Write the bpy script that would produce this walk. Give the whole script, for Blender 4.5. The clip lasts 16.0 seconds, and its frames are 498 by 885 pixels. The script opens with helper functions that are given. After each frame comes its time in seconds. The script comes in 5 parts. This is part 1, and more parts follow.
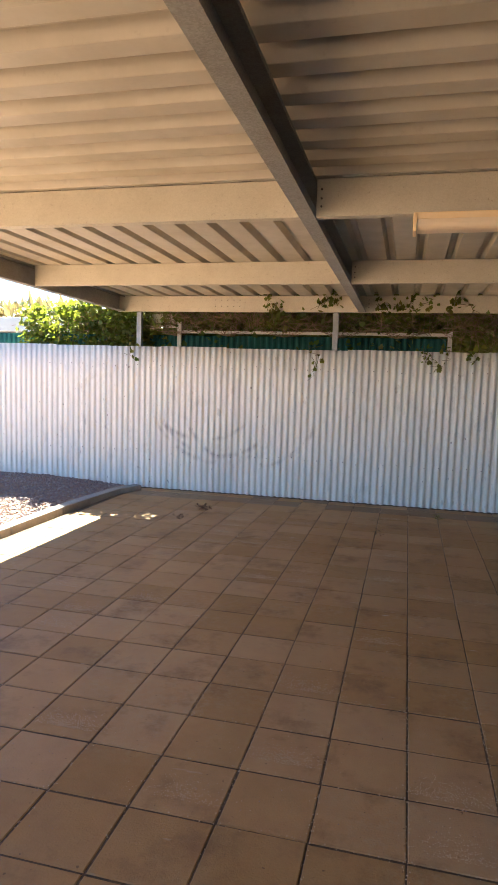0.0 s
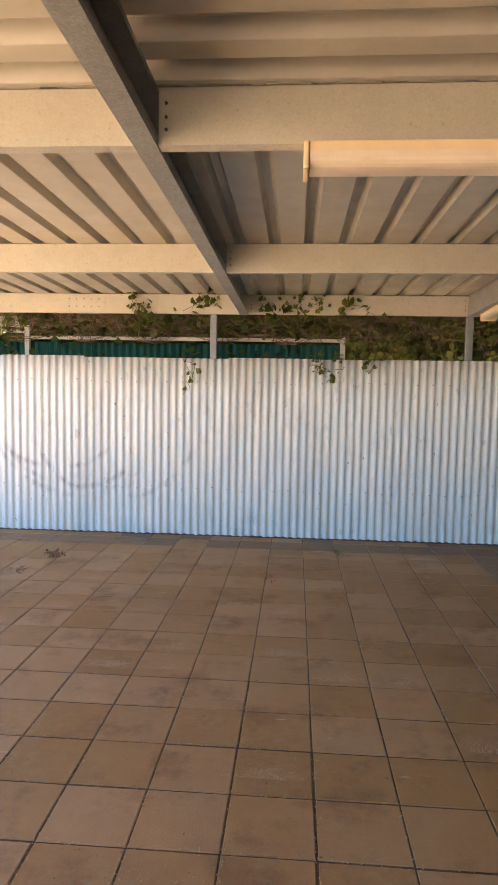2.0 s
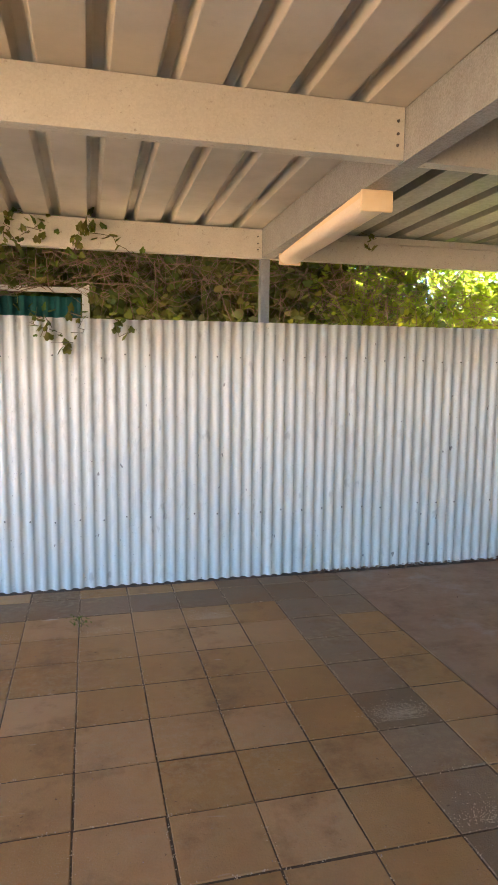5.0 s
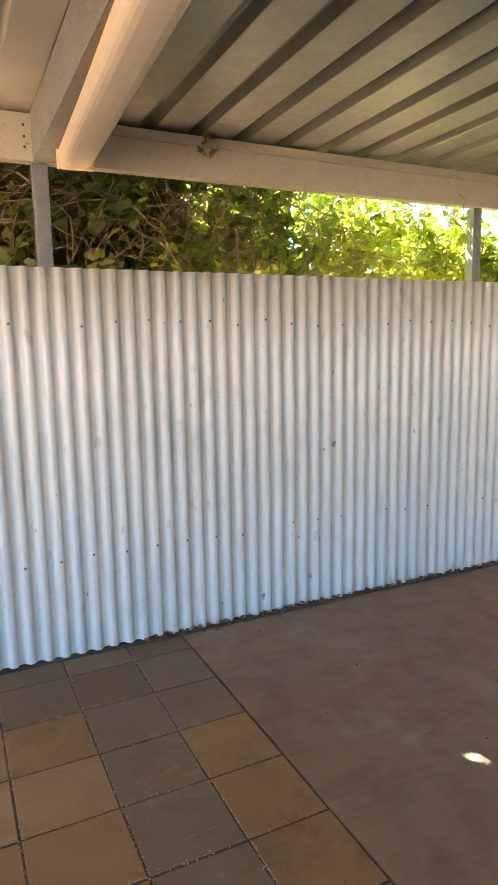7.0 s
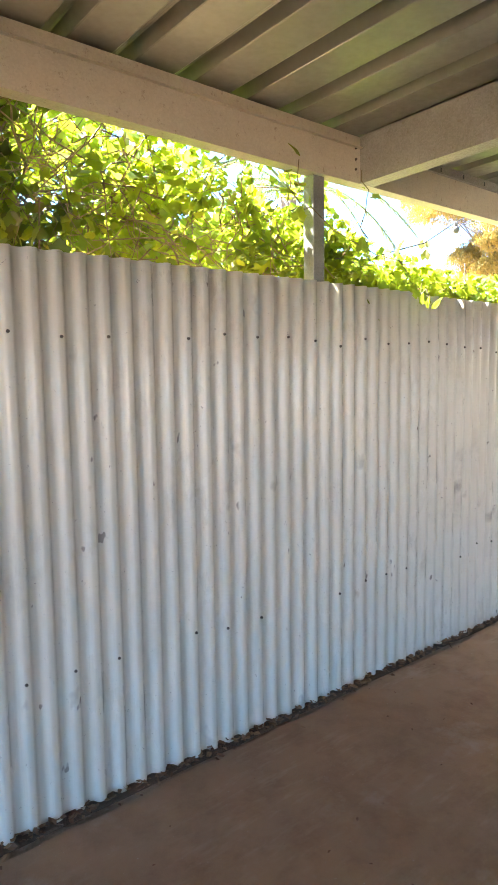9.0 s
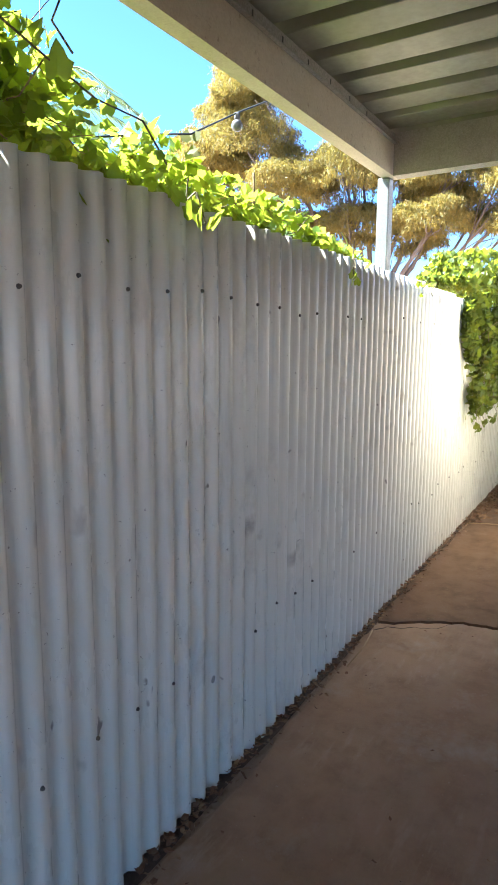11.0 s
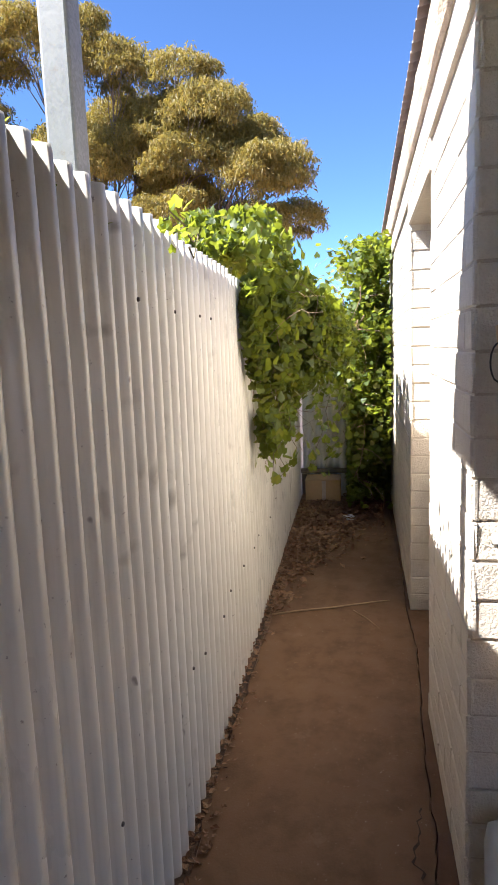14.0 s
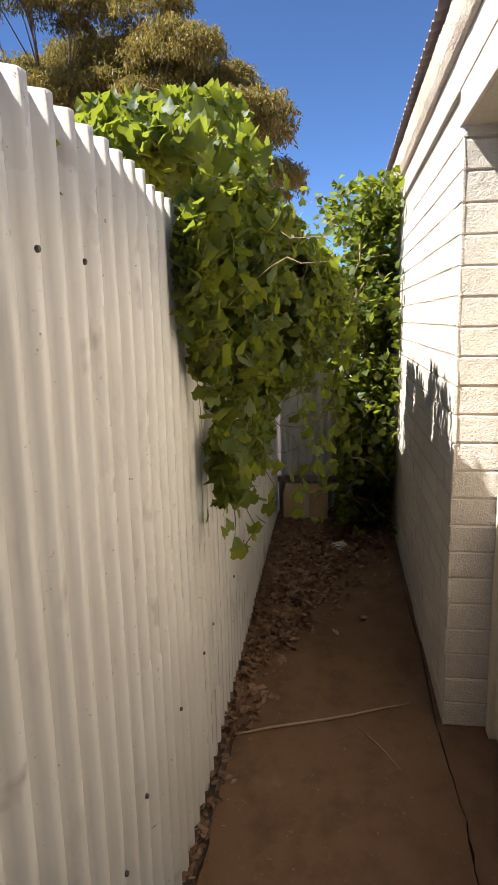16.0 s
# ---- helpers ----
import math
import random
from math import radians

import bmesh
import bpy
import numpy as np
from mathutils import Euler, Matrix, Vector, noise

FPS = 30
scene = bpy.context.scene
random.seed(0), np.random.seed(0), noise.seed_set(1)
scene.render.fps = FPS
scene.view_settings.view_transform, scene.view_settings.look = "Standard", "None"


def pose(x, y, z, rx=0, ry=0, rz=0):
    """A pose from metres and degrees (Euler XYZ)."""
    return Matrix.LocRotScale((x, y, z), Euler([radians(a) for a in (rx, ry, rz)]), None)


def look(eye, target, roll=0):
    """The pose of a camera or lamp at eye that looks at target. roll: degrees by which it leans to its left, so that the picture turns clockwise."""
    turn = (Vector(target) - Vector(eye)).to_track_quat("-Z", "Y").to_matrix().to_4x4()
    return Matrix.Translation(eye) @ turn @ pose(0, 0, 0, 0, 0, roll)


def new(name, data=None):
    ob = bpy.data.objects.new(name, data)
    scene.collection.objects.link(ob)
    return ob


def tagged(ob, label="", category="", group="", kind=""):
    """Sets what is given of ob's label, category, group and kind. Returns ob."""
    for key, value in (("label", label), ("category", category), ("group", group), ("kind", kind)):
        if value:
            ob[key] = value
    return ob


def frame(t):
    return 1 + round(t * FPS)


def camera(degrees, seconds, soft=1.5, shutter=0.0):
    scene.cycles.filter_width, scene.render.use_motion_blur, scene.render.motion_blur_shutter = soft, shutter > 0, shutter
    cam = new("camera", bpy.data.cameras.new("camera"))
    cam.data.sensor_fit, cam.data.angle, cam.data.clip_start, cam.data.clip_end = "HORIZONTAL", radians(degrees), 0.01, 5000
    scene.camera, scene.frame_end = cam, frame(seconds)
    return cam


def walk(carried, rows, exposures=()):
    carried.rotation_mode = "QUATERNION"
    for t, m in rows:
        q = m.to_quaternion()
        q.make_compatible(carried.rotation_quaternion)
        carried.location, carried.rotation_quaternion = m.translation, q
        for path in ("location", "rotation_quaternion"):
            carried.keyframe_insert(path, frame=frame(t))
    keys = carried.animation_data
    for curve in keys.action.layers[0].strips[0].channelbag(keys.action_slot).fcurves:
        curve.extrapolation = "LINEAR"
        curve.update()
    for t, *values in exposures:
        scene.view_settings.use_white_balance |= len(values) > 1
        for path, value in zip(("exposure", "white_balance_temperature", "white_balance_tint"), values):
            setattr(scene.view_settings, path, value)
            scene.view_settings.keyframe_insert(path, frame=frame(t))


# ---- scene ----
cam = camera(42.8, 16.0, 1.0)
PATH = [
    (0, (-0.072, -0.333, 1.432), (-0.548, 1.598, 1.227), 1.7),
    (0.5, (-0.116, -0.068, 1.442), (-0.435, 1.9, 1.277), 0.7),
    (1, (-0.14, 0.211, 1.428), (-0.361, 2.188, 1.223), -0.3),
    (1.5, (-0.101, 0.522, 1.445), (-0.351, 2.496, 1.238), 0.9),
    (2, (-0.099, 0.832, 1.439), (-0.242, 2.821, 1.282), 1.0),
    (2.5, (-0.093, 1.163, 1.431), (-0.158, 3.15, 1.216), -0.9),
    (3, (-0.02, 1.5, 1.449), (-0.125, 3.485, 1.23), -0.3),
    (3.5, (0.027, 1.833, 1.452), (0.069, 3.825, 1.281), 0.3),
    (4, (0.075, 2.189, 1.435), (0.237, 4.168, 1.194), -0.6),
    (4.5, (0.228, 2.528, 1.454), (0.523, 4.488, 1.186), 0.5),
    (5, (0.374, 2.865, 1.459), (0.862, 4.791, 1.23), 0.6),
    (5.2, (0.435, 2.994, 1.469), (0.978, 4.9, 1.197), -0.1),
    (7.3, (1.23, 4.378, 1.406), (2.153, 6.13, 1.122), 0.1),
    (7.5, (1.313, 4.5, 1.373), (2.294, 6.222, 1.103), 0.8),
    (8, (1.503, 4.825, 1.395), (2.665, 6.43, 1.123), -1.0),
    (8.2, (1.622, 4.915, 1.388), (2.797, 6.515, 1.14), -1.7),
    (10.5, (2.983, 5.846, 1.41), (4.573, 7.036, 1.172), 1.5),
    (11, (3.258, 6.053, 1.412), (4.96, 7.057, 1.102), 0.3),
    (11.5, (3.551, 6.16, 1.442), (5.316, 7.047, 1.131), 1.0),
    (12, (3.825, 6.317, 1.443), (5.708, 6.945, 1.193), 0.1),
    (12.5, (4.135, 6.44, 1.432), (6.049, 6.937, 1.135), -0.6),
    (13, (4.471, 6.488, 1.455), (6.388, 7.003, 1.212), 0.1),
    (13.5, (4.816, 6.569, 1.441), (6.764, 6.909, 1.144), -0.6),
    (14, (5.137, 6.595, 1.425), (7.089, 6.915, 1.13), -2.2),
    (14.5, (5.435, 6.606, 1.443), (7.331, 7.138, 1.095), -1.5),
    (15, (5.738, 6.668, 1.441), (7.689, 6.986, 1.136), -1.7),
    (15.5, (6.037, 6.72, 1.427), (7.992, 6.986, 1.098), -1.6),
    (16, (6.36, 6.706, 1.435), (8.309, 6.949, 1.059), -1.4),
]
walk(cam, [(t, look(eye, aim, roll)) for t, eye, aim, roll in PATH],
     [(0.0, 3.53, 6450, 1), (0.5, 3.83, 6450, 0), (1.5, 4.13, 6300, -1), (3.5, 4.5, 6300, 0), (7.5, 4.75, 6450, 0), (10.5, 3.85, 5750, -1), (11.0, 3.5, 5450, 0),
      (12.5, 3.0, 5500, 12), (13.5, 2.5, 5700, 13), (14.5, 2.4, 5900, 10), (16.0, 1.65, 5950, 10)])

# ---- world and sun ----
world = bpy.data.worlds.new("sky")
scene.world = world
world.use_nodes = True
sky = world.node_tree.nodes.new("ShaderNodeTexSky")
sky.sky_type, sky.sun_disc = "NISHITA", False
sky.sun_elevation, sky.sun_rotation = radians(51), radians(339)
sky.air_density, sky.dust_density, sky.ozone_density, sky.altitude = 0.62, 0.02, 6.0, 1800
world.node_tree.links.new(sky.outputs[0], world.node_tree.nodes["Background"].inputs[0])
world.node_tree.nodes["Background"].inputs[1].default_value = 0.066
sun = new("sun", bpy.data.lights.new("sun", "SUN"))
sun.data.energy, sun.data.angle, sun.data.color = 4.6, radians(0.53), (1.0, 0.93, 0.81)
sun.matrix_world = look((0, 0, 0), (0.30, -0.77, -1))

# ---- materials ----


class Nodes:
    """A small wrapper that makes nodes and links in one call."""

    def __init__(self, name):
        self.mat = bpy.data.materials.new(name)
        self.mat.use_nodes = True
        self.tree = self.mat.node_tree
        self.bsdf = self.tree.nodes["Principled BSDF"]
        self.out = self.tree.nodes["Material Output"]
        self.pos = self.node("ShaderNodeNewGeometry").outputs["Position"]

    def node(self, kind, **inputs):
        n = self.tree.nodes.new(kind)
        for key, value in inputs.items():
            socket = n.inputs[key.replace("_", " ")]
            if isinstance(value, bpy.types.NodeSocket):
                self.tree.links.new(value, socket)
            else:
                socket.default_value = value
        return n

    def noise(self, scale, detail=4.0, rough=0.55, at=None, stretch=None):
        vec = at or self.pos
        if stretch:
            m = self.node("ShaderNodeMapping", Vector=vec)
            m.inputs["Scale"].default_value = stretch
            vec = m.outputs[0]
        return self.node("ShaderNodeTexNoise", Vector=vec, Scale=scale, Detail=detail, Roughness=rough).outputs["Fac"]

    def band(self, value, lo, hi, a=0.0, b=1.0):
        n = self.node("ShaderNodeMapRange", Value=value)
        n.inputs[1].default_value, n.inputs[2].default_value = lo, hi
        n.inputs[3].default_value, n.inputs[4].default_value = a, b
        return n.outputs[0]

    def math(self, op, a, b):
        n = self.tree.nodes.new("ShaderNodeMath")
        n.operation = op
        for s, v in zip(n.inputs, (a, b)):
            if isinstance(v, bpy.types.NodeSocket):
                self.tree.links.new(v, s)
            else:
                s.default_value = v
        return n.outputs[0]

    def mix(self, fac, a, b):
        n = self.tree.nodes.new("ShaderNodeMix")
        n.data_type = "RGBA"
        for s, v in ((n.inputs[0], fac), (n.inputs[6], a), (n.inputs[7], b)):
            if isinstance(v, bpy.types.NodeSocket):
                self.tree.links.new(v, s)
            elif isinstance(v, tuple):
                s.default_value = (*v, 1)
            else:
                s.default_value = v
        return n.outputs[2]

    def finish(self, colour, rough=0.6, metal=0.0, height=None, bump=0.3, dist=0.004, spec=0.5):
        for key, value in (("Base Color", colour), ("Roughness", rough), ("Metallic", metal), ("Specular IOR Level", spec)):
            s = self.bsdf.inputs[key]
            if isinstance(value, bpy.types.NodeSocket):
                self.tree.links.new(value, s)
            else:
                s.default_value = (*value, 1) if isinstance(value, tuple) else value
        if height is not None:
            b = self.node("ShaderNodeBump", Height=height, Strength=bump, Distance=dist)
            self.tree.links.new(b.outputs[0], self.bsdf.inputs["Normal"])
        return self.mat


def surface(name, base, other, big=1.2, small=35.0, rough=0.7, metal=0.0, bump=0.3, dist=0.004, vary=0.0, stretch=None, grime=None, spec=0.5):
    """Two-scale mottled surface; vary shifts pieces against each other, grime adds sparse stains."""
    n = Nodes(name)
    fac = n.band(n.math("ADD", n.math("MULTIPLY", n.noise(big, 5), 0.6), n.math("MULTIPLY", n.noise(small, 3, stretch=stretch), 0.4)), 0.34, 0.66)
    col = n.mix(fac, base, other)
    if vary:
        info = n.node("ShaderNodeObjectInfo").outputs["Random"]
        col = n.node("ShaderNodeHueSaturation", Color=col, Value=n.band(info, 0, 1, 1 - vary, 1 + vary), Hue=n.band(info, 0, 1, 0.495, 0.505)).outputs[0]
    if grime:
        col = n.mix(n.band(n.noise(big * 2.7, 8, 0.7), 0.56, 0.74, 0, 0.75), col, grime)
    fine = n.noise(small * 4, 4, 0.6)
    return n.finish(col, n.band(fine, 0.3, 0.7, rough - 0.08, min(rough + 0.1, 1)), metal, n.math("ADD", fine, fac), bump, dist, spec)


def leaf_material(name, colours, translucent, glow=0.45):
    n = Nodes(name)
    rnd = n.node("ShaderNodeNewGeometry").outputs["Random Per Island"]
    ramp = n.node("ShaderNodeValToRGB", Fac=rnd)
    els = ramp.color_ramp.elements
    for i, c in enumerate(colours):
        e = els[i] if i < 2 else els.new(1.0)
        e.position, e.color = i / max(1, len(colours) - 1), (*c, 1)
    n.finish(ramp.outputs[0], 0.5, 0.0, n.noise(220, 2), 0.2, 0.002, 0.35)
    tr = n.node("ShaderNodeBsdfTranslucent", Color=n.mix(0.75, ramp.outputs[0], translucent))
    m = n.node("ShaderNodeMixShader", Fac=glow)
    n.tree.links.new(n.bsdf.outputs[0], m.inputs[1])
    n.tree.links.new(tr.outputs[0], m.inputs[2])
    n.tree.links.new(m.outputs[0], n.out.inputs["Surface"])
    return n.mat


def fence_material():
    n = Nodes("white_painted_steel")
    smear = n.noise(2.2, 6, 0.65, stretch=(1.0, 1.0, 0.35))
    col = n.mix(n.band(smear, 0.35, 0.7), (0.78, 0.745, 0.68), (0.68, 0.64, 0.57))
    streak = n.noise(26, 5, 0.6, stretch=(1.0, 1.0, 0.06))
    col = n.mix(n.band(streak, 0.52, 0.80, 0, 0.35), col, (0.40, 0.36, 0.32))
    # scuff arcs rubbed onto the ridges
    for k, (cx, cz, rad) in enumerate(((-2.3, 1.30, 0.84), (-2.3, 1.30, 0.92), (-2.5, 1.45, 0.80), (-1.9, 1.2, 0.86))):
        d = n.node("ShaderNodeVectorMath", Vector=n.pos)
        d.operation = "DISTANCE"
        d.inputs[1].default_value = (cx, 7.085, cz)
        off = n.math("ABSOLUTE", n.math("SUBTRACT", d.outputs["Value"], rad), 0.0)
        ring = n.math("MULTIPLY", n.band(off, 0.0, 0.042, 1, 0), n.band(n.noise(2.6 + 0.7 * k, 3), 0.45, 0.60))
        z = n.node("ShaderNodeSeparateXYZ", Vector=n.pos)
        ring = n.math("MULTIPLY", ring, n.band(z.outputs["Y"], 7.078, 7.092, 1, 0.4))
        ring = n.math("MULTIPLY", ring, n.band(z.outputs["Z"], 0.75, 1.0, 1, 0))
        col = n.mix(n.math("MULTIPLY", ring, 0.6), col, (0.22, 0.20, 0.20))
    # slanting rub marks where things were dragged through the passage
    for cx, cz, long, tilt in ((6.73, 1.215, 0.060, 55), (6.63, 1.13, 0.05, 70), (6.745, 1.01, 0.055, 50), (6.86, 0.86, 0.045, 40), (6.424, 0.99, 0.05, 5), (6.50, 1.32, 0.05, 10),
                               (6.95, 0.88, 0.04, 40), (7.01, 0.90, 0.03, 40), (6.80, 1.05, 0.05, 55), (6.28, 1.47, 0.04, 0), (6.36, 1.47, 0.04, 5), (7.18, 1.075, 0.05, 60), (6.47, 1.69, 0.035, 20), (5.35, 0.62, 0.07, 30), (5.0, 0.8, 0.06, 60)):
        m = n.node("ShaderNodeMapping", Vector=n.pos)
        m.vector_type = "TEXTURE"
        m.inputs["Location"].default_value = (cx, 7.075, cz)
        m.inputs["Rotation"].default_value = (0, -radians(tilt), 0)
        m.inputs["Scale"].default_value = (long, 0.5, long * 0.42)
        d = n.node("ShaderNodeVectorMath", Vector=m.outputs[0])
        d.operation = "LENGTH"
        mark = n.math("MULTIPLY", n.band(d.outputs["Value"], 0.3, 1.15, 0.75, 0), n.band(n.noise(22, 4, 0.6), 0.34, 0.58, 0.25, 1))
        col = n.mix(mark, col, (0.27, 0.235, 0.20))
    rubbed = n.math("MULTIPLY", n.band(n.noise(7, 6, 0.7, stretch=(1.0, 1.0, 0.55)), 0.54, 0.66), n.band(n.noise(1.3, 3), 0.43, 0.55))
    col = n.mix(n.math("MULTIPLY", rubbed, 0.32), col, (0.42, 0.37, 0.32))
    chips = n.noise(60, 6, 0.7)
    col = n.mix(n.band(chips, 0.65, 0.70, 0, 0.85), col, (0.26, 0.22, 0.20))
    blots = n.noise(15, 2, 0.5, stretch=(1.6, 1.0, 0.8))
    col = n.mix(n.band(blots, 0.735, 0.77, 0, 0.8), col, (0.20, 0.165, 0.15))
    smudge = n.noise(8, 3, 0.55, stretch=(1.3, 1.0, 0.7))
    col = n.mix(n.band(smudge, 0.68, 0.74, 0, 0.45), col, (0.36, 0.31, 0.27))
    return n.finish(col, n.band(smear, 0.3, 0.7, 0.22, 0.36), 0.0, chips, 0.12, 0.002)


def tile_material(name, a, b):
    n = Nodes(name)
    rnd = n.node("ShaderNodeObjectInfo").outputs["Random"]
    big, mid = n.noise(0.9, 5), n.noise(7, 6, 0.65)
    col = n.mix(n.band(n.math("ADD", n.math("MULTIPLY", big, 0.55), n.math("MULTIPLY", mid, 0.45)), 0.36, 0.64), a, b)
    col = n.node("ShaderNodeHueSaturation", Color=col, Value=n.band(rnd, 0, 1, 0.88, 1.12), Saturation=n.band(rnd, 0, 1, 1.06, 0.94)).outputs[0]
    sand = n.math("MULTIPLY", n.band(n.noise(160, 3, 0.7), 0.55, 0.68), n.band(n.noise(1.7, 6, 0.7), 0.50, 0.68))
    col = n.mix(n.math("MULTIPLY", sand, 0.7), col, (0.46, 0.34, 0.23))
    worn = n.band(n.noise(2.6, 7, 0.7), 0.52, 0.66, 0, 0.75)
    col = n.mix(worn, col, (0.25, 0.14, 0.062))
    dusty = n.math("MULTIPLY", n.band(n.noise(1.1, 4, 0.6), 0.46, 0.60), n.band(n.noise(26, 7, 0.75), 0.46, 0.64, 0, 0.5))
    col = n.mix(dusty, col, (0.46, 0.345, 0.20))
    marks = n.math("MULTIPLY", n.band(n.noise(9, 3, 0.5, stretch=(0.5, 2.2, 1)), 0.69, 0.73), n.band(n.noise(1.9, 2), 0.52, 0.58))
    col = n.mix(n.math("MULTIPLY", marks, 0.6), col, (0.60, 0.52, 0.44))
    spots = n.band(n.noise(48, 3, 0.5), 0.70, 0.74, 0, 0.55)
    col = n.mix(spots, col, (0.07, 0.045, 0.03))
    return n.finish(col, n.band(mid, 0.3, 0.7, 0.58, 0.8), 0.0, n.math("ADD", n.math("MULTIPLY", sand, 0.8), n.noise(120, 4)), 0.4, 0.004, 0.3)


def concrete_material():
    n = Nodes("red_dusty_concrete")
    big, mid = n.noise(0.8, 7, 0.62), n.noise(5.5, 7, 0.68)
    col = n.mix(n.band(big, 0.36, 0.66), (0.325, 0.195, 0.112), (0.395, 0.26, 0.165))
    col = n.mix(n.band(mid, 0.45, 0.70, 0, 0.6), col, (0.215, 0.13, 0.082))
    col = n.mix(n.band(n.noise(2.1, 8, 0.72), 0.56, 0.68, 0, 0.7), col, (0.42, 0.335, 0.27))
    swept = n.math("MULTIPLY", n.band(n.noise(16, 6, 0.7, stretch=(0.35, 1.6, 1)), 0.52, 0.66), n.band(n.noise(1.6, 4), 0.42, 0.60, 0, 0.6))
    col = n.mix(swept, col, (0.45, 0.33, 0.24))
    damp = n.band(n.noise(3.4, 5, 0.6), 0.60, 0.76, 0, 0.4)
    col = n.mix(damp, col, (0.19, 0.105, 0.065))
    specks = n.band(n.noise(85, 3), 0.70, 0.74, 0, 0.8)
    col = n.mix(specks, col, (0.50, 0.42, 0.35))
    return n.finish(col, n.band(mid, 0.3, 0.7, 0.6, 0.85), 0.0, n.math("ADD", mid, n.math("MULTIPLY", n.noise(140, 4), 0.5)), 0.35, 0.006)


def roof_material():
    n = Nodes("beige_roof_sheet")
    mid = n.noise(3.5, 6, 0.6)
    col = n.mix(n.band(mid, 0.35, 0.68), (0.50, 0.45, 0.37), (0.425, 0.38, 0.305))
    col = n.mix(n.band(n.noise(11, 7, 0.7), 0.60, 0.76, 0, 0.55), col, (0.33, 0.28, 0.22))
    return n.finish(col, n.band(mid, 0.3, 0.7, 0.34, 0.5), 0.0, n.noise(6, 4), 0.15, 0.01)


def galv_material(name, a, b, metal=0.35):
    n = Nodes(name)
    vor = n.node("ShaderNodeTexVoronoi", Vector=n.pos, Scale=170.0).outputs["Color"]
    sp = n.node("ShaderNodeSeparateColor", Color=vor).outputs[0]
    col = n.mix(n.band(n.math("ADD", n.math("MULTIPLY", n.noise(5, 7, 0.7), 0.8), n.math("MULTIPLY", sp, 0.2)), 0.3, 0.72), a, b)
    col = n.mix(n.band(n.noise(40, 6, 0.7), 0.60, 0.70, 0, 0.6), col, (0.22, 0.17, 0.12))
    return n.finish(col, n.band(sp, 0, 1, 0.42, 0.6), metal, n.noise(60, 4), 0.12, 0.002)


WHITE_FENCE = fence_material()
TILE = tile_material("terracotta_tile", (0.385, 0.220, 0.090), (0.485, 0.302, 0.138))
TILE_DARK = tile_material("dark_tile", (0.235, 0.16, 0.092), (0.30, 0.205, 0.125))
JOINT = surface("sandy_joint", (0.055, 0.033, 0.018), (0.20, 0.13, 0.072), 3, 60, 0.9, 0, 0.8, 0.006)
SAND = surface("dry_sand", (0.62, 0.47, 0.31), (0.48, 0.35, 0.22), 9, 80, 0.9, 0, 0.3)
CONCRETE = concrete_material()
def path_material():
    n = Nodes("brown_path_concrete")
    big, mid = n.noise(0.9, 7, 0.62), n.noise(6.5, 7, 0.68)
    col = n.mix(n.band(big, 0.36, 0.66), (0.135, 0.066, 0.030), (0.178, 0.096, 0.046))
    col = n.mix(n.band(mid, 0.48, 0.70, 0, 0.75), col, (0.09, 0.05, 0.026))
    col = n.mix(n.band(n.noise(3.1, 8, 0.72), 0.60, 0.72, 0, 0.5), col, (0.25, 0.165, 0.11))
    specks = n.band(n.noise(95, 3), 0.70, 0.74, 0, 0.8)
    col = n.mix(specks, col, (0.42, 0.33, 0.26))
    return n.finish(col, n.band(mid, 0.3, 0.7, 0.6, 0.85), 0.0, n.math("ADD", mid, n.math("MULTIPLY", n.noise(140, 4), 0.5)), 0.35, 0.006)


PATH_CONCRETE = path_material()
SOIL = surface("red_soil", (0.30, 0.19, 0.125), (0.38, 0.26, 0.175), 0.6, 14, 0.95, 0, 0.6, 0.02)
DIRT = surface("dark_dirt", (0.06, 0.04, 0.028), (0.15, 0.095, 0.065), 6, 60, 0.95, 0, 0.8, 0.01)
CRACK = surface("crack_dark", (0.035, 0.024, 0.018), (0.08, 0.05, 0.035), 6, 60, 0.95, 0, 0.6, 0.004)
ROOF = roof_material()
METAL_ROOF = surface("dull_metal_sheet", (0.31, 0.305, 0.268), (0.25, 0.245, 0.212), 1.6, 9, 0.40, 0.65, 0.015, 0.001)
GALV = galv_material("galvanised_steel", (0.58, 0.535, 0.44), (0.49, 0.445, 0.355), 0.15)
BEAM = galv_material("weathered_grey_beam", (0.35, 0.34, 0.315), (0.25, 0.235, 0.21), 0.25)
POST_STEEL = galv_material("zinc_post_steel", (0.28, 0.285, 0.29), (0.21, 0.215, 0.22), 0.35)
PAINTED_BRICK = surface("cream_painted_brick", (0.64, 0.58, 0.50), (0.55, 0.485, 0.405), 2.0, 42, 0.8, 0, 0.6, 0.008, 0.05, None, (0.46, 0.39, 0.32))
MORTAR = surface("painted_mortar", (0.55, 0.485, 0.405), (0.43, 0.365, 0.295), 3, 60, 0.85, 0, 0.7, 0.006)
RUST_ROOF = surface("old_roof_iron", (0.30, 0.22, 0.18), (0.42, 0.34, 0.29), 3, 30, 0.7, 0.2, 0.3)
FASCIA = surface("peeling_fascia", (0.66, 0.55, 0.43), (0.50, 0.39, 0.29), 5, 40, 0.85, 0, 0.8, 0.01, 0, (1, 1, 1), (0.36, 0.25, 0.18))
GREEN_STEEL = surface("green_steel", (0.030, 0.13, 0.095), (0.02, 0.085, 0.062), 2, 20, 0.5, 0, 0.15)
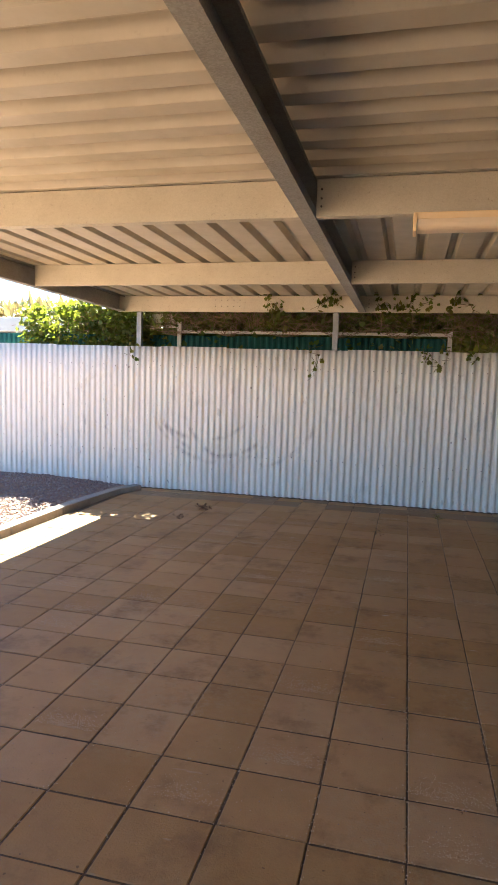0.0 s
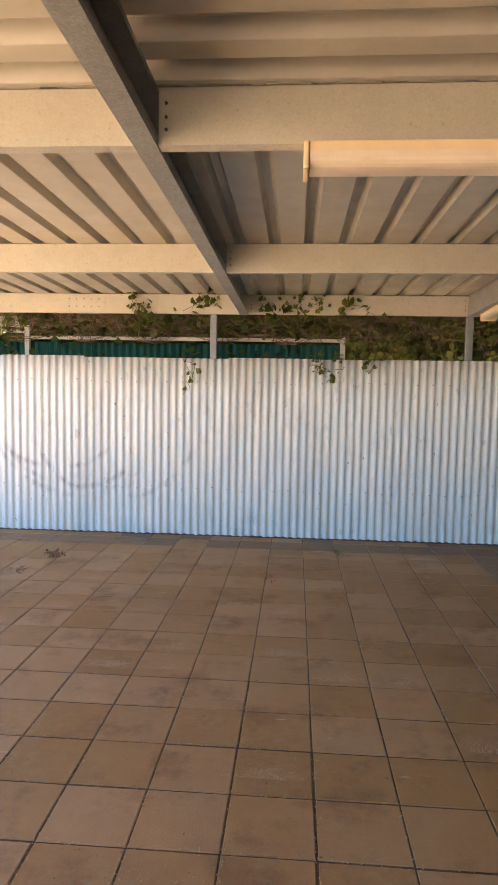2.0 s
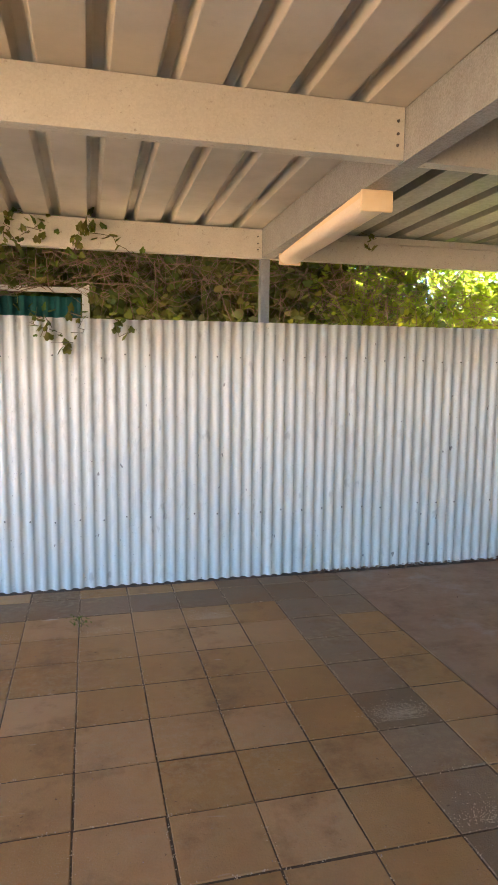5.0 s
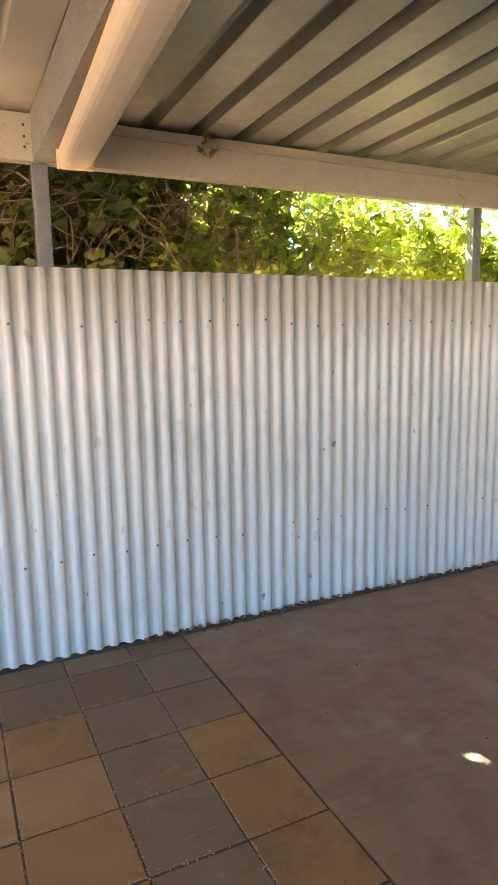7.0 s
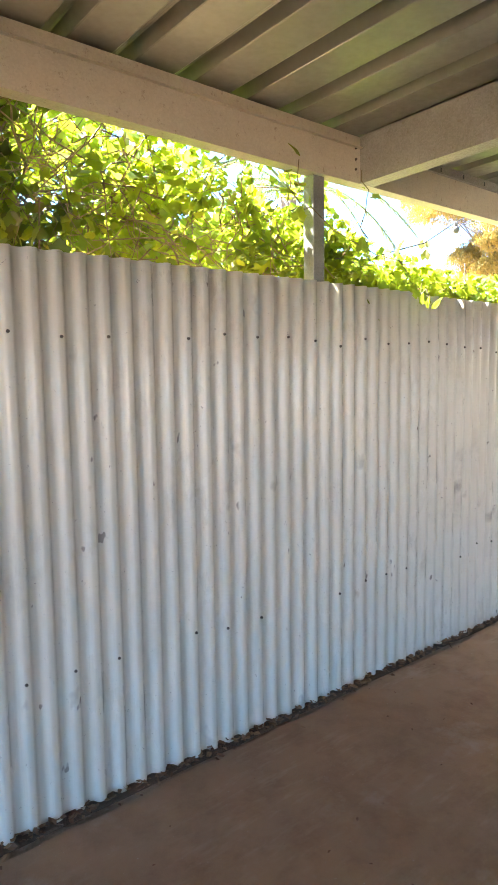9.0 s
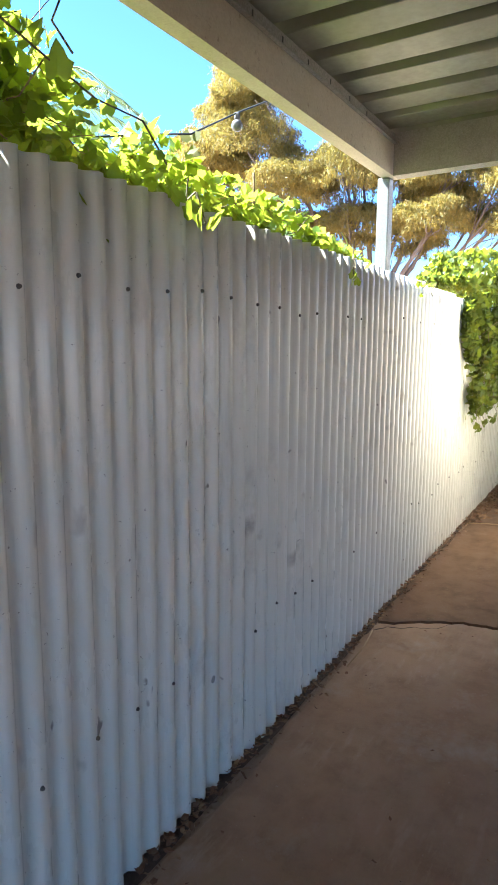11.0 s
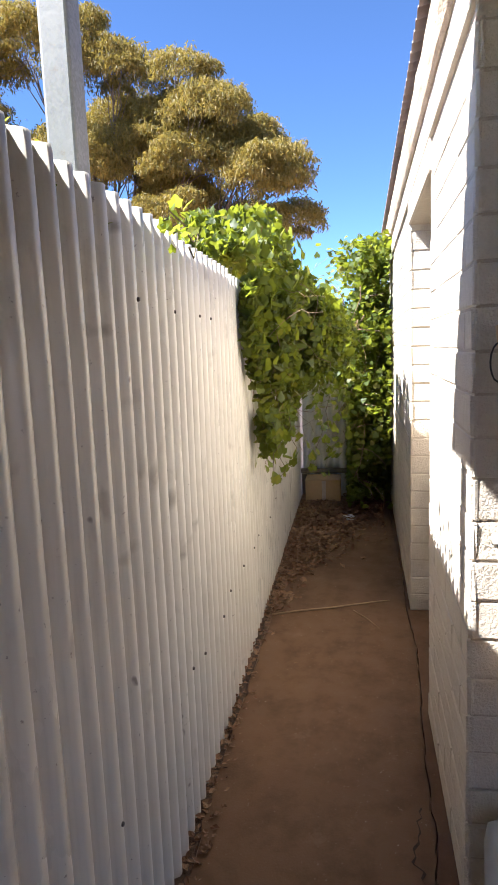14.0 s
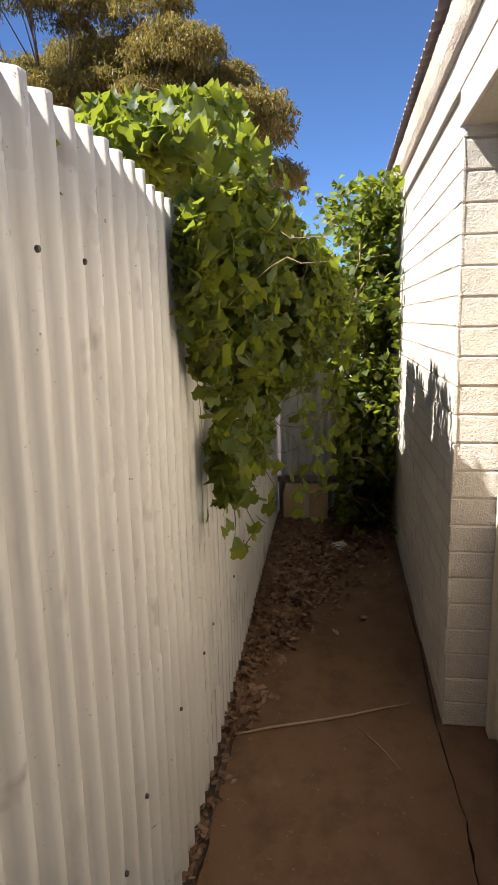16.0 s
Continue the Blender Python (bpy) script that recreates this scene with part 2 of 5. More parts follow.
LAMP_PLASTIC = surface("yellowed_diffuser", (0.84, 0.68, 0.50), (0.78, 0.61, 0.43), 2, 20, 0.35, 0, 0.05)
LAMP_BODY = surface("yellowed_lamp_body", (0.86, 0.66, 0.40), (0.80, 0.58, 0.32), 2, 20, 0.45, 0, 0.05)
SCREW = surface("dull_screw", (0.16, 0.14, 0.125), (0.09, 0.075, 0.065), 8, 90, 0.6, 0.5, 0.2)
TWIG = surface("dry_twig", (0.34, 0.23, 0.14), (0.18, 0.115, 0.07), 9, 60, 0.9, 0, 0.5)
VINE_STEM = surface("vine_stem", (0.20, 0.15, 0.09), (0.11, 0.10, 0.05), 9, 60, 0.9, 0, 0.5)
BARK = surface("gum_bark", (0.22, 0.175, 0.145), (0.12, 0.09, 0.075), 1.5, 14, 0.9, 0, 0.6, 0.02)
LEAF = leaf_material("vine_leaf", [(0.032, 0.075, 0.014), (0.05, 0.105, 0.018), (0.08, 0.13, 0.022), (0.04, 0.085, 0.02), (0.12, 0.135, 0.03)], (0.64, 0.72, 0.05), 0.52)
# Darker vine_leaf copy: shade on hanging vine and end shrub is in its colour.
LEAF_SHADE_TINT = leaf_material("shade_tinted_vine_leaf", [(0.032, 0.054, 0.010), (0.046, 0.074, 0.012), (0.072, 0.096, 0.014), (0.038, 0.060, 0.012), (0.13, 0.115, 0.02)], (0.54, 0.61, 0.04), 0.36)
# Browner, less translucent vine_leaf copy; part of the shade is in its colours.
LEAF_DARK = leaf_material("shaded_vine_leaf", [(0.035, 0.07, 0.016), (0.055, 0.095, 0.022), (0.12, 0.08, 0.03), (0.045, 0.08, 0.02), (0.17, 0.12, 0.04)], (0.30, 0.36, 0.03))
GUM_LEAF = leaf_material("gum_leaf", [(0.14, 0.125, 0.036), (0.25, 0.18, 0.045), (0.095, 0.108, 0.040), (0.31, 0.22, 0.05)], (0.46, 0.35, 0.06), 0.32)
PALM_LEAF = leaf_material("palm_leaf", [(0.06, 0.10, 0.05), (0.09, 0.13, 0.06)], (0.2, 0.28, 0.08), 0.3)
DRY_LEAF = leaf_material("dead_leaf", [(0.26, 0.13, 0.07), (0.15, 0.075, 0.04), (0.36, 0.22, 0.12), (0.20, 0.11, 0.07)], (0.2, 0.1, 0.05), 0.1)
DRY_GRASS = leaf_material("dry_grass", [(0.36, 0.27, 0.12), (0.28, 0.22, 0.10), (0.2, 0.2, 0.08)], (0.4, 0.3, 0.1), 0.3)
GRAVEL = leaf_material("gravel_stone", [(0.26, 0.15, 0.12), (0.34, 0.23, 0.19), (0.20, 0.15, 0.14), (0.42, 0.34, 0.30)], (0.2, 0.1, 0.1), 0.0)
KERB = surface("grey_kerb", (0.36, 0.33, 0.30), (0.26, 0.235, 0.21), 3, 40, 0.9, 0, 0.6, 0.006)
WOOD = surface("varnished_wood", (0.52, 0.29, 0.10), (0.42, 0.22, 0.07), 6, 40, 0.4, 0, 0.15, 0.002, 0, (1, 1, 0.08))
WOOD_OLD = surface("worn_wood", (0.46, 0.32, 0.18), (0.36, 0.24, 0.13), 6, 40, 0.6, 0, 0.2, 0.002, 0, (1, 1, 0.08))
BLACK_PLASTIC = surface("black_plastic", (0.022, 0.022, 0.026), (0.035, 0.035, 0.04), 5, 60, 0.4, 0, 0.1)
RED_PLASTIC = surface("red_plastic", (0.20, 0.014, 0.02), (0.14, 0.010, 0.014), 5, 60, 0.4, 0, 0.1)
LABEL_BLUE = surface("dark_label", (0.03, 0.035, 0.045), (0.05, 0.055, 0.065), 5, 60, 0.4, 0, 0.1)
PALE_INK = surface("pale_ink", (0.55, 0.55, 0.56), (0.48, 0.48, 0.50), 5, 60, 0.5, 0, 0.1)
BRISTLE = surface("brown_bristle", (0.035, 0.022, 0.016), (0.02, 0.013, 0.010), 5, 60, 0.8, 0, 0.1)
WHITE_PAINT = surface("scuffed_cream_steel", (0.74, 0.69, 0.60), (0.64, 0.58, 0.49), 4, 40, 0.45, 0, 0.15, 0.003, 0, None, (0.48, 0.38, 0.28))
STEEL_WIRE = surface("steel_wire", (0.55, 0.55, 0.54), (0.45, 0.45, 0.44), 5, 60, 0.35, 0.8, 0.1)
CARDBOARD = surface("brown_cardboard", (0.56, 0.37, 0.20), (0.48, 0.31, 0.16), 3, 40, 0.85, 0, 0.2)
PAPER = surface("white_paper", (0.75, 0.74, 0.72), (0.66, 0.65, 0.63), 9, 60, 0.8, 0, 0.3)
DOOR_PAINT = surface("cream_door_paint", (0.66, 0.58, 0.46), (0.58, 0.50, 0.39), 2, 30, 0.5, 0, 0.1)
FAR_ROOF = surface("far_grey_roof", (0.40, 0.40, 0.41), (0.33, 0.33, 0.34), 1, 10, 0.6, 0.2, 0.1)
CABLE = surface("dark_cable", (0.03, 0.032, 0.035), (0.05, 0.05, 0.055), 5, 60, 0.5, 0, 0.1)
BULB = surface("smoky_bulb", (0.16, 0.15, 0.15), (0.22, 0.2, 0.2), 5, 60, 0.15, 0, 0.05)

# ---- mesh helpers ----


def part(name, bm, material, parent=None, label="", smooth=False):
    """Links a bmesh as one mesh object, under a thing or a part if one is given."""
    me = bpy.data.meshes.new(name)
    if smooth:
        for f in bm.faces:
            f.smooth = True
    bm.to_mesh(me)
    bm.free()
    me.materials.append(material)
    ob = new(name, me)
    ob.parent = parent
    return tagged(ob, label)


def mesh_part(name, verts, faces, material, parent=None, label="", smooth=False):
    me = bpy.data.meshes.new(name)
    me.from_pydata(verts, [], faces)
    if smooth:
        me.polygons.foreach_set("use_smooth", [True] * len(me.polygons))
    me.materials.append(material)
    ob = new(name, me)
    ob.parent = parent
    return tagged(ob, label)


def shared(name, me, parent, m):
    """One more object on a mesh that others use too."""
    ob = new(name, me)
    ob.parent = parent
    ob.matrix_local = m
    return ob


def base(name, x, y, z, label, category, group="", kind="", rz=0):
    ob = new(name)
    ob.matrix_world = pose(x, y, z, 0, 0, rz)
    ob.empty_display_size = 0.1
    return tagged(ob, label, category, group, kind)


def box(bm, x0, x1, y0, y1, z0, z1, bevel=0.0):
    g = bmesh.ops.create_cube(bm, size=1, matrix=Matrix.Translation(((x0 + x1) / 2, (y0 + y1) / 2, (z0 + z1) / 2)) @ Matrix.Diagonal((x1 - x0, y1 - y0, z1 - z0, 1)))
    if bevel:
        edges = {e for v in g["verts"] for e in v.link_edges}
        bmesh.ops.bevel(bm, geom=list(edges), offset=bevel, segments=2, profile=0.6, affect="EDGES")
    return bm


def tube(bm, points, radii, sides=8):
    """A tapered tube along a line of points."""
    pts = [Vector(p) for p in points]
    rings = []
    for i, p in enumerate(pts):
        d = (pts[min(i + 1, len(pts) - 1)] - pts[max(i - 1, 0)]).normalized()
        u = d.cross(Vector((0.13, 0.31, 0.94)) if abs(d.z) < 0.9 else Vector((1, 0, 0))).normalized()
        w = d.cross(u)
        r = radii[i] if isinstance(radii, (list, tuple)) else radii
        rings.append([bm.verts.new(p + (u * math.cos(a) + w * math.sin(a)) * r) for a in (2 * math.pi * k / sides for k in range(sides))])
    for a, b in zip(rings, rings[1:]):
        for k in range(sides):
            bm.faces.new((a[k], a[(k + 1) % sides], b[(k + 1) % sides], b[k]))
    bm.faces.new(rings[0][::-1])
    bm.faces.new(rings[-1])
    return bm


def extrude_profile(profile, length, axis):
    """A closed 2D profile (across, up) drawn out along x or y."""
    bm = bmesh.new()
    at = (lambda a, u, s: (s, a, u)) if axis == "x" else (lambda a, u, s: (a, s, u))
    v0 = [bm.verts.new(at(a, u, 0)) for a, u in profile]
    v1 = [bm.verts.new(at(a, u, length)) for a, u in profile]
    n = len(profile)
    for i in range(n):
        bm.faces.new((v0[i], v0[(i + 1) % n], v1[(i + 1) % n], v1[i]))
    bm.faces.new(v0)
    bm.faces.new(v1)
    bmesh.ops.recalc_face_normals(bm, faces=bm.faces)
    return bm


def c_profile(w, h, t=0.004, lip=0.018):
    """A C-section with its web at 0 and its flanges reaching to w."""
    return [(0, 0), (w, 0), (w, lip), (w - t, lip), (w - t, t), (t, t), (t, h - t), (w - t, h - t), (w - t, h - lip), (w, h - lip), (w, h), (0, h)]


def lobed_leaf():
    """A five-lobed vine leaf, folded along its middle, about one unit across."""
    pts = [(0, -0.10), (0.20, -0.27), (0.40, -0.16), (0.42, 0.06), (0.50, 0.27), (0.31, 0.35), (0.20, 0.56), (0, 0.80)]
    ring = pts + [(-x, y) for x, y in pts[-2:0:-1]]
    v = [(0, 0.12, 0.0)] + [(x, y, 0.20 * abs(x) - 0.22 * max(0, y) ** 2 - 0.1 * x * x) for x, y in ring]
    n = len(ring)
    return np.array(v), [(0, 1 + i, 1 + (i + 1) % n) for i in range(n)]


def long_leaf():
    v = [(0, 0, 0), (0.15, 0.35, 0.03), (0, 1.0, -0.08), (-0.15, 0.35, 0.03)]
    return np.array(v), [(0, 1, 2, 3)]


def chip_leaf():
    v = [(0, -0.5, 0.05), (0.32, -0.1, 0.14), (0.18, 0.4, 0.05), (0, 0.6, 0.16), (-0.25, 0.3, 0.04), (-0.3, -0.15, 0.15), (0, 0, -0.02)]
    return np.array(v), [(6, i, (i + 1) % 6) for i in range(6)]


def pebble():
    v = [(0.5, 0, 0), (0, 0.42, 0.02), (-0.48, 0.05, 0), (0.03, -0.44, 0), (0.05, 0.02, 0.32), (0, 0, -0.3)]
    return np.array(v), [(0, 1, 4), (1, 2, 4), (2, 3, 4), (3, 0, 4), (1, 0, 5), (2, 1, 5), (3, 2, 5), (0, 3, 5)]


def turns(rng, n, droop=0.0, flat=0.0):
    """Random turns: leaves face up and outwards by droop, or lie flat."""
    yaw, tilt, roll = rng.uniform(0, 2 * math.pi, n), rng.normal(droop, 0.55, n) * (1 - flat), rng.normal(0, 0.5, n) * (1 - flat)
    cz, sz, cx, sx, cy, sy = np.cos(yaw), np.sin(yaw), np.cos(tilt), np.sin(tilt), np.cos(roll), np.sin(roll)
    m = np.empty((n, 3, 3))
    m[:, 0] = np.stack([cz * cy - sz * sx * sy, -sz * cx, cz * sy + sz * sx * cy], 1)
    m[:, 1] = np.stack([sz * cy + cz * sx * sy, cz * cx, sz * sy - cz * sx * cy], 1)
    m[:, 2] = np.stack([-cx * sy, sx, cx * cy], 1)
    return m


def scatter(name, shape, places, sizes, mats, material, parent=None, label="", smooth=False):
    """Many small pieces joined into one mesh."""
    v, f = shape
    places = np.asarray(places)
    n, k = len(places), len(v)
    allv = np.einsum("nij,kj->nki", mats, v) * np.asarray(sizes)[:, None, None] + places[:, None, :]
    faces = [tuple(i * k + j for j in face) for i in range(n) for face in f]
    return mesh_part(name, allv.reshape(-1, 3).tolist(), faces, material, parent, label, smooth)


def twigs(name, rng, count, starts, reach, radius, material, parent, label="", sag=0.25, keep=None):
    """Thin crooked stems in one mesh."""
    bm = bmesh.new()
    for _ in range(count):
        p = Vector(starts(rng))
        d = Vector(rng.normal(0, 1, 3)).normalized()
        pts = [p.copy()]
        steps = 5
        for s in range(steps):
            d = (d + Vector(rng.normal(0, 0.35, 3)) + Vector((0, 0, -sag * 0.3))).normalized()
            p = p + d * reach * rng.uniform(0.6, 1.3) / steps
            if keep:
                p = Vector(keep(*p))
            pts.append(p.copy())
        r = radius * rng.uniform(0.5, 1.4)
        tube(bm, pts, [r * (1 - 0.12 * i) for i in range(len(pts))], 4)
    return part(name, bm, material, parent, label, True)

# ---- ground ----
bm = bmesh.new()
box(bm, -400, 400, -400, 400, -0.30, -0.035)
tagged(part("ground", bm, SOIL), "bare dry red-brown soil round the house", "ground", "", "structure")

bm = bmesh.new()
box(bm, -3.36, 2.083, -2.6, 7.065, -0.10, -0.0034)
floor = tagged(part("floor", bm, JOINT), "patio floor of square brown terracotta tiles", "floor", "", "structure")


def slab(name, outline, top, thick, material, label, parent=None):
    bm = bmesh.new()
    up = [bm.verts.new((x, y, top)) for x, y in outline]
    dn = [bm.verts.new((x, y, top - thick)) for x, y in outline]
    bm.faces.new(up)
    bm.faces.new(dn[::-1])
    for i in range(len(up)):
        j = (i + 1) % len(up)
        bm.faces.new((up[j], up[i], dn[i], dn[j]))
    bmesh.ops.recalc_face_normals(bm, faces=bm.faces)
    return tagged(part(name, bm, material, parent), label, "pavement", "", "structure")


def rough_line(p, q, steps, wobble, seed):
    rng = np.random.default_rng(seed)
    p, q = np.array(p), np.array(q)
    side = np.array([-(q - p)[1], (q - p)[0]]) / np.linalg.norm(q - p)
    walkers = np.cumsum(rng.normal(0, wobble, steps + 1))
    walkers -= np.linspace(walkers[0], walkers[-1], steps + 1)
    return [tuple(p + (q - p) * i / steps + side * walkers[i]) for i in range(steps + 1)]


crack = [(6.235, 7.035)] + rough_line((6.25, 7.0), (6.40, 6.76), 8, 0.008, 3) + rough_line((6.405, 6.74), (6.46, 6.52), 8, 0.009, 4) + rough_line((6.47, 6.50), (6.545, 6.375), 6, 0.007, 5)
slab("pavement", [(2.086, -2.6), (6.555, -2.6), (6.555, 6.36)] + crack[::-1] + rough_line((6.2, 7.045), (2.086, 7.04), 60, 0.006, 6), 0.0, 0.09, CONCRETE, "red-brown dusty concrete slab beside the tiles")
side_edge = rough_line((6.60, 6.388), (7.3, 6.352), 14, 0.007, 7) + rough_line((7.34, 6.348), (8.46, 6.318), 20, 0.004, 17) + rough_line((8.5, 6.316), (11.2, 6.268), 30, 0.002, 8)
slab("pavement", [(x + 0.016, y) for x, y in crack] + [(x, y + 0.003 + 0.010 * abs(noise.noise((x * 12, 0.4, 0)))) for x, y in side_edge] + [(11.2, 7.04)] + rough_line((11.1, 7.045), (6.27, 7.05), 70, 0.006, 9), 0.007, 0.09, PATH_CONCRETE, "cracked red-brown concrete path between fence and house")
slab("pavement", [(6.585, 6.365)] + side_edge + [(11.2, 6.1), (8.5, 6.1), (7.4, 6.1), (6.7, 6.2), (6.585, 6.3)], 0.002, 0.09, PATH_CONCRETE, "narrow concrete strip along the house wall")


# Thin dark strips laid on the slab mark its finer cracks.
def crack_strip(points, width, z):
    bm = bmesh.new()
    rows = []
    for i, (x, y) in enumerate(points):
        w = width * (0.4 + 0.8 * abs(math.sin(i * 2.3))) * (1 - 0.6 * i / len(points))
        rows.append((bm.verts.new((x - w, y - w * 0.6, z)), bm.verts.new((x + w, y + w * 0.6, z))))
    for a, b in zip(rows, rows[1:]):
        bm.faces.new((a[0], a[1], b[1], b[0]))
    tagged(part("crack_line", bm, CRACK), "thin dark strip marking a crack in concrete", "crack", "", "structure")


crack_strip(rough_line((6.14, 7.03), (6.30, 6.80), 14, 0.008, 12) + rough_line((6.31, 6.79), (6.40, 6.72), 5, 0.006, 13), 0.0035, 0.003)
crack_strip(rough_line((6.49, 6.47), (6.78, 6.44), 12, 0.012, 14) + rough_line((6.79, 6.435), (6.95, 6.40), 8, 0.01, 15), 0.006, 0.0105)

# the dirt strip at the foot of the fence
rng = np.random.default_rng(21)
bm = bmesh.new()
xs = np.arange(-3.3, 11.0, 0.06)
front = [bm.verts.new((x, (7.05 if x > 2.1 else 7.056) + 0.014 * noise.noise((x * 3, 0, 0)), -0.002)) for x in xs]
mid = [bm.verts.new((x, 7.062, 0.006 + 0.008 * noise.noise((x * 7, 3, 0)))) for x in xs]
back = [bm.verts.new((x, 7.45, 0.02)) for x in xs]
for a, b in ((front, mid), (mid, back)):
    for i in range(len(xs) - 1):
        bm.faces.new((a[i], a[i + 1], b[i + 1], b[i]))
tagged(part("soil_strip", bm, DIRT), "dark soil and bark along the foot of the fence", "soil", "", "stuff")
n = 1500
places = np.stack([rng.uniform(1.9, 10.5, n), 7.08 - np.abs(rng.normal(0, 0.030, n)), rng.uniform(0.008, 0.022, n)], 1)
tagged(scatter("bark_litter", chip_leaf(), places, rng.uniform(0.010, 0.032, n), turns(rng, n, 0, 0.4), DRY_LEAF), "dry bark chips and leaf bits along the fence", "litter", "", "stuff")

# gravel bed and kerb
bm = bmesh.new()
bmesh.ops.create_grid(bm, x_segments=60, y_segments=60, size=0.5, matrix=Matrix.Translation((-7.5, 3.6, 0)) @ Matrix.Diagonal((8.0, 7.0, 1, 1)))
for v in bm.verts:
    v.co.z = 0.015 + 0.03 * noise.noise(v.co * 1.3) + 0.05 * min(1, max(0, (-3.6 - v.co.x)))
tagged(part("gravel_bed", bm, SOIL), "bed of red and grey gravel", "gravel", "", "structure")
n = 9000
gx, gy = -3.52 - np.abs(rng.normal(0, 1.3, n)), rng.uniform(3.4, 7.06, n)
gz = [0.022 + 0.03 * noise.noise(Vector((a, b, 0)) * 1.3) + 0.05 * min(1, max(0, -3.6 - a)) for a, b in zip(gx, gy)]
tagged(scatter("gravel", pebble(), np.stack([gx, gy, gz], 1), rng.uniform(0.018, 0.05, n), turns(rng, n, 0, 0), GRAVEL), "crushed red and grey stones", "gravel", "", "stuff")


def kerb_block(p, q, wide):
    d = Vector(q) - Vector(p)
    bm = box(bmesh.new(), 0, d.length - 0.012, -wide / 2, wide / 2, -0.12, 0.062, 0.014)
    ob = part("kerb", bm, KERB)
    ob.matrix_world = Matrix.Translation((p[0], p[1], 0)) @ Matrix.Rotation(math.atan2(d.y, d.x), 4, "Z")
    tagged(ob, "low grey concrete garden kerb beside the tiles", "kerb", "", "structure")


line = [(-3.42, -1.2), (-3.42, 0.0), (-3.42, 1.2), (-3.43, 2.4), (-3.44, 3.6), (-3.455, 4.5), (-3.47, 5.4), (-3.44, 6.1), (-3.40, 6.6), (-3.27, 6.95)]
for p, q in zip(line, line[1:]):
    kerb_block(p, q, 0.12)

# ---- the white fence ----
PITCH = 0.0762
fence = base("corrugated_fence", 0, 7.085, 0.0, "white-painted corrugated steel fence, scuffed and dusty", "fence")


def sheet_mesh(waves, height, seed, x0=0.0):
    rng = np.random.default_rng(seed)
    cols, rows = waves * 12 + 1, 6
    v, f = [], []
    for side in (0, 1):
        for r in range(rows):
            z = height * r / (rows - 1)
            for c in range(cols):
                x = c * PITCH / 12
                y = -0.0122 * math.tanh(1.9 * math.cos(2 * math.pi * c / 12)) / math.tanh(1.9) + 0.0012 * side + 0.004 * noise.noise(((x + x0) * 1.2, z * 1.6, 2))
                v.append((x, y, z + (0.002 * noise.noise((x * 30, seed, 0)) if r == rows - 1 else 0)))
    step = rows * cols
    for side in (0, 1):
        for r in range(rows - 1):
            for c in range(cols - 1):
                a = side * step + r * cols + c
                quad = (a, a + 1, a + cols + 1, a + cols)
                f.append(quad if side == 0 else quad[::-1])
    for c in range(cols - 1):
        a = (rows - 1) * cols + c
        f.append((a, a + 1, a + 1 + step, a + step))
    return v, f


screw_bm = bmesh.new()
bmesh.ops.create_cone(screw_bm, cap_ends=True, segments=8, radius1=0.0058, radius2=0.0042, depth=0.006, matrix=Matrix.Rotation(radians(90), 4, "X"))
screw_mesh = bpy.data.meshes.new("screw")
screw_bm.to_mesh(screw_mesh)
screw_mesh.materials.append(SCREW)
rng = np.random.default_rng(31)
x, k = -9.144, 0
while x < 10.8:
    v, f = sheet_mesh(11, 1.774 - 0.014 * max(0, x - 4.5) + rng.normal(0, 0.003), k, x)
    sh = mesh_part("sheet", v, f, WHITE_FENCE, fence, "", True)
    sh.location = (x, 0, rng.normal(0, 0.003))
    sh.rotation_euler.z = -0.0016 / (10 * PITCH)
    if -4.6 < x < 8.5:
        for j in (0, 2, 4, 6, 8):
            for z in (1.535 - 0.008 * max(0, x - 4.5), 0.47):
                if rng.random() < (0.14 if x < 6.0 else 0.6):
                    continue
                shared("screw", screw_mesh, fence, pose(x + (j + 0.0) * PITCH + 0.003 * rng.normal(), -0.0156, z + rng.normal(0, 0.012)))
    x, k = x + 10 * PITCH, k + 1

end_fence = base("corrugated_fence", 11.05, 7.05, 0, "pale corrugated steel fence closing the end of the passage", "fence", "", "", -90)
for i in range(3):
    v, f = sheet_mesh(8, 1.74, 60 + i)
    mesh_part("sheet", v, f, WHITE_FENCE, end_fence, "", True).location = (i * 7 * PITCH, 0.003 * (i % 2), 0)

# ---- carport ----
carport = base("carport_frame", 0, 7.12, 0, "galvanised steel carport frame of posts, beams and purlins", "carport")


RISE = 0.0134


def lift(y):
    """How much the roof stands above its eave at y."""
    return RISE * (7.09 - y)


def member(name, profile, length, axis, at, label="", material=GALV):
    ob = part(name, extrude_profile(profile, length, axis), material, carport, label)
    ob.matrix_parent_inverse = carport.matrix_world.inverted()
    ob.location = at
    return ob


BEAMS = [-3.62, -0.66, 1.52, 4.245, 6.34]
for bx in BEAMS:
    member("beam", c_profile(0.08, 0.19), 9.305, "y", (bx, -2.22, 2.199 + lift(-2.22)), "weathered grey steel beam", BEAM).rotation_euler.x = -math.atan(RISE)
for y in (-2.25, 0.45, 3.0, 5.1):
    for a, b in zip(BEAMS, BEAMS[1:]):
        member("purlin", c_profile(0.06, 0.186), b - a - 0.088, "x", (a + 0.084, y, 2.203 + lift(y)))
for a, b in ((-3.64, 6.425),):
    member("eave_purlin", c_profile(0.06, 0.186), b - a, "x", (a, 7.0865, 2.200))
bolt_bm = bmesh.new()
bmesh.ops.create_cone(bolt_bm, cap_ends=True, segments=6, radius1=0.006, radius2=0.005, depth=0.006, matrix=Matrix.Rotation(radians(90), 4, "X"))
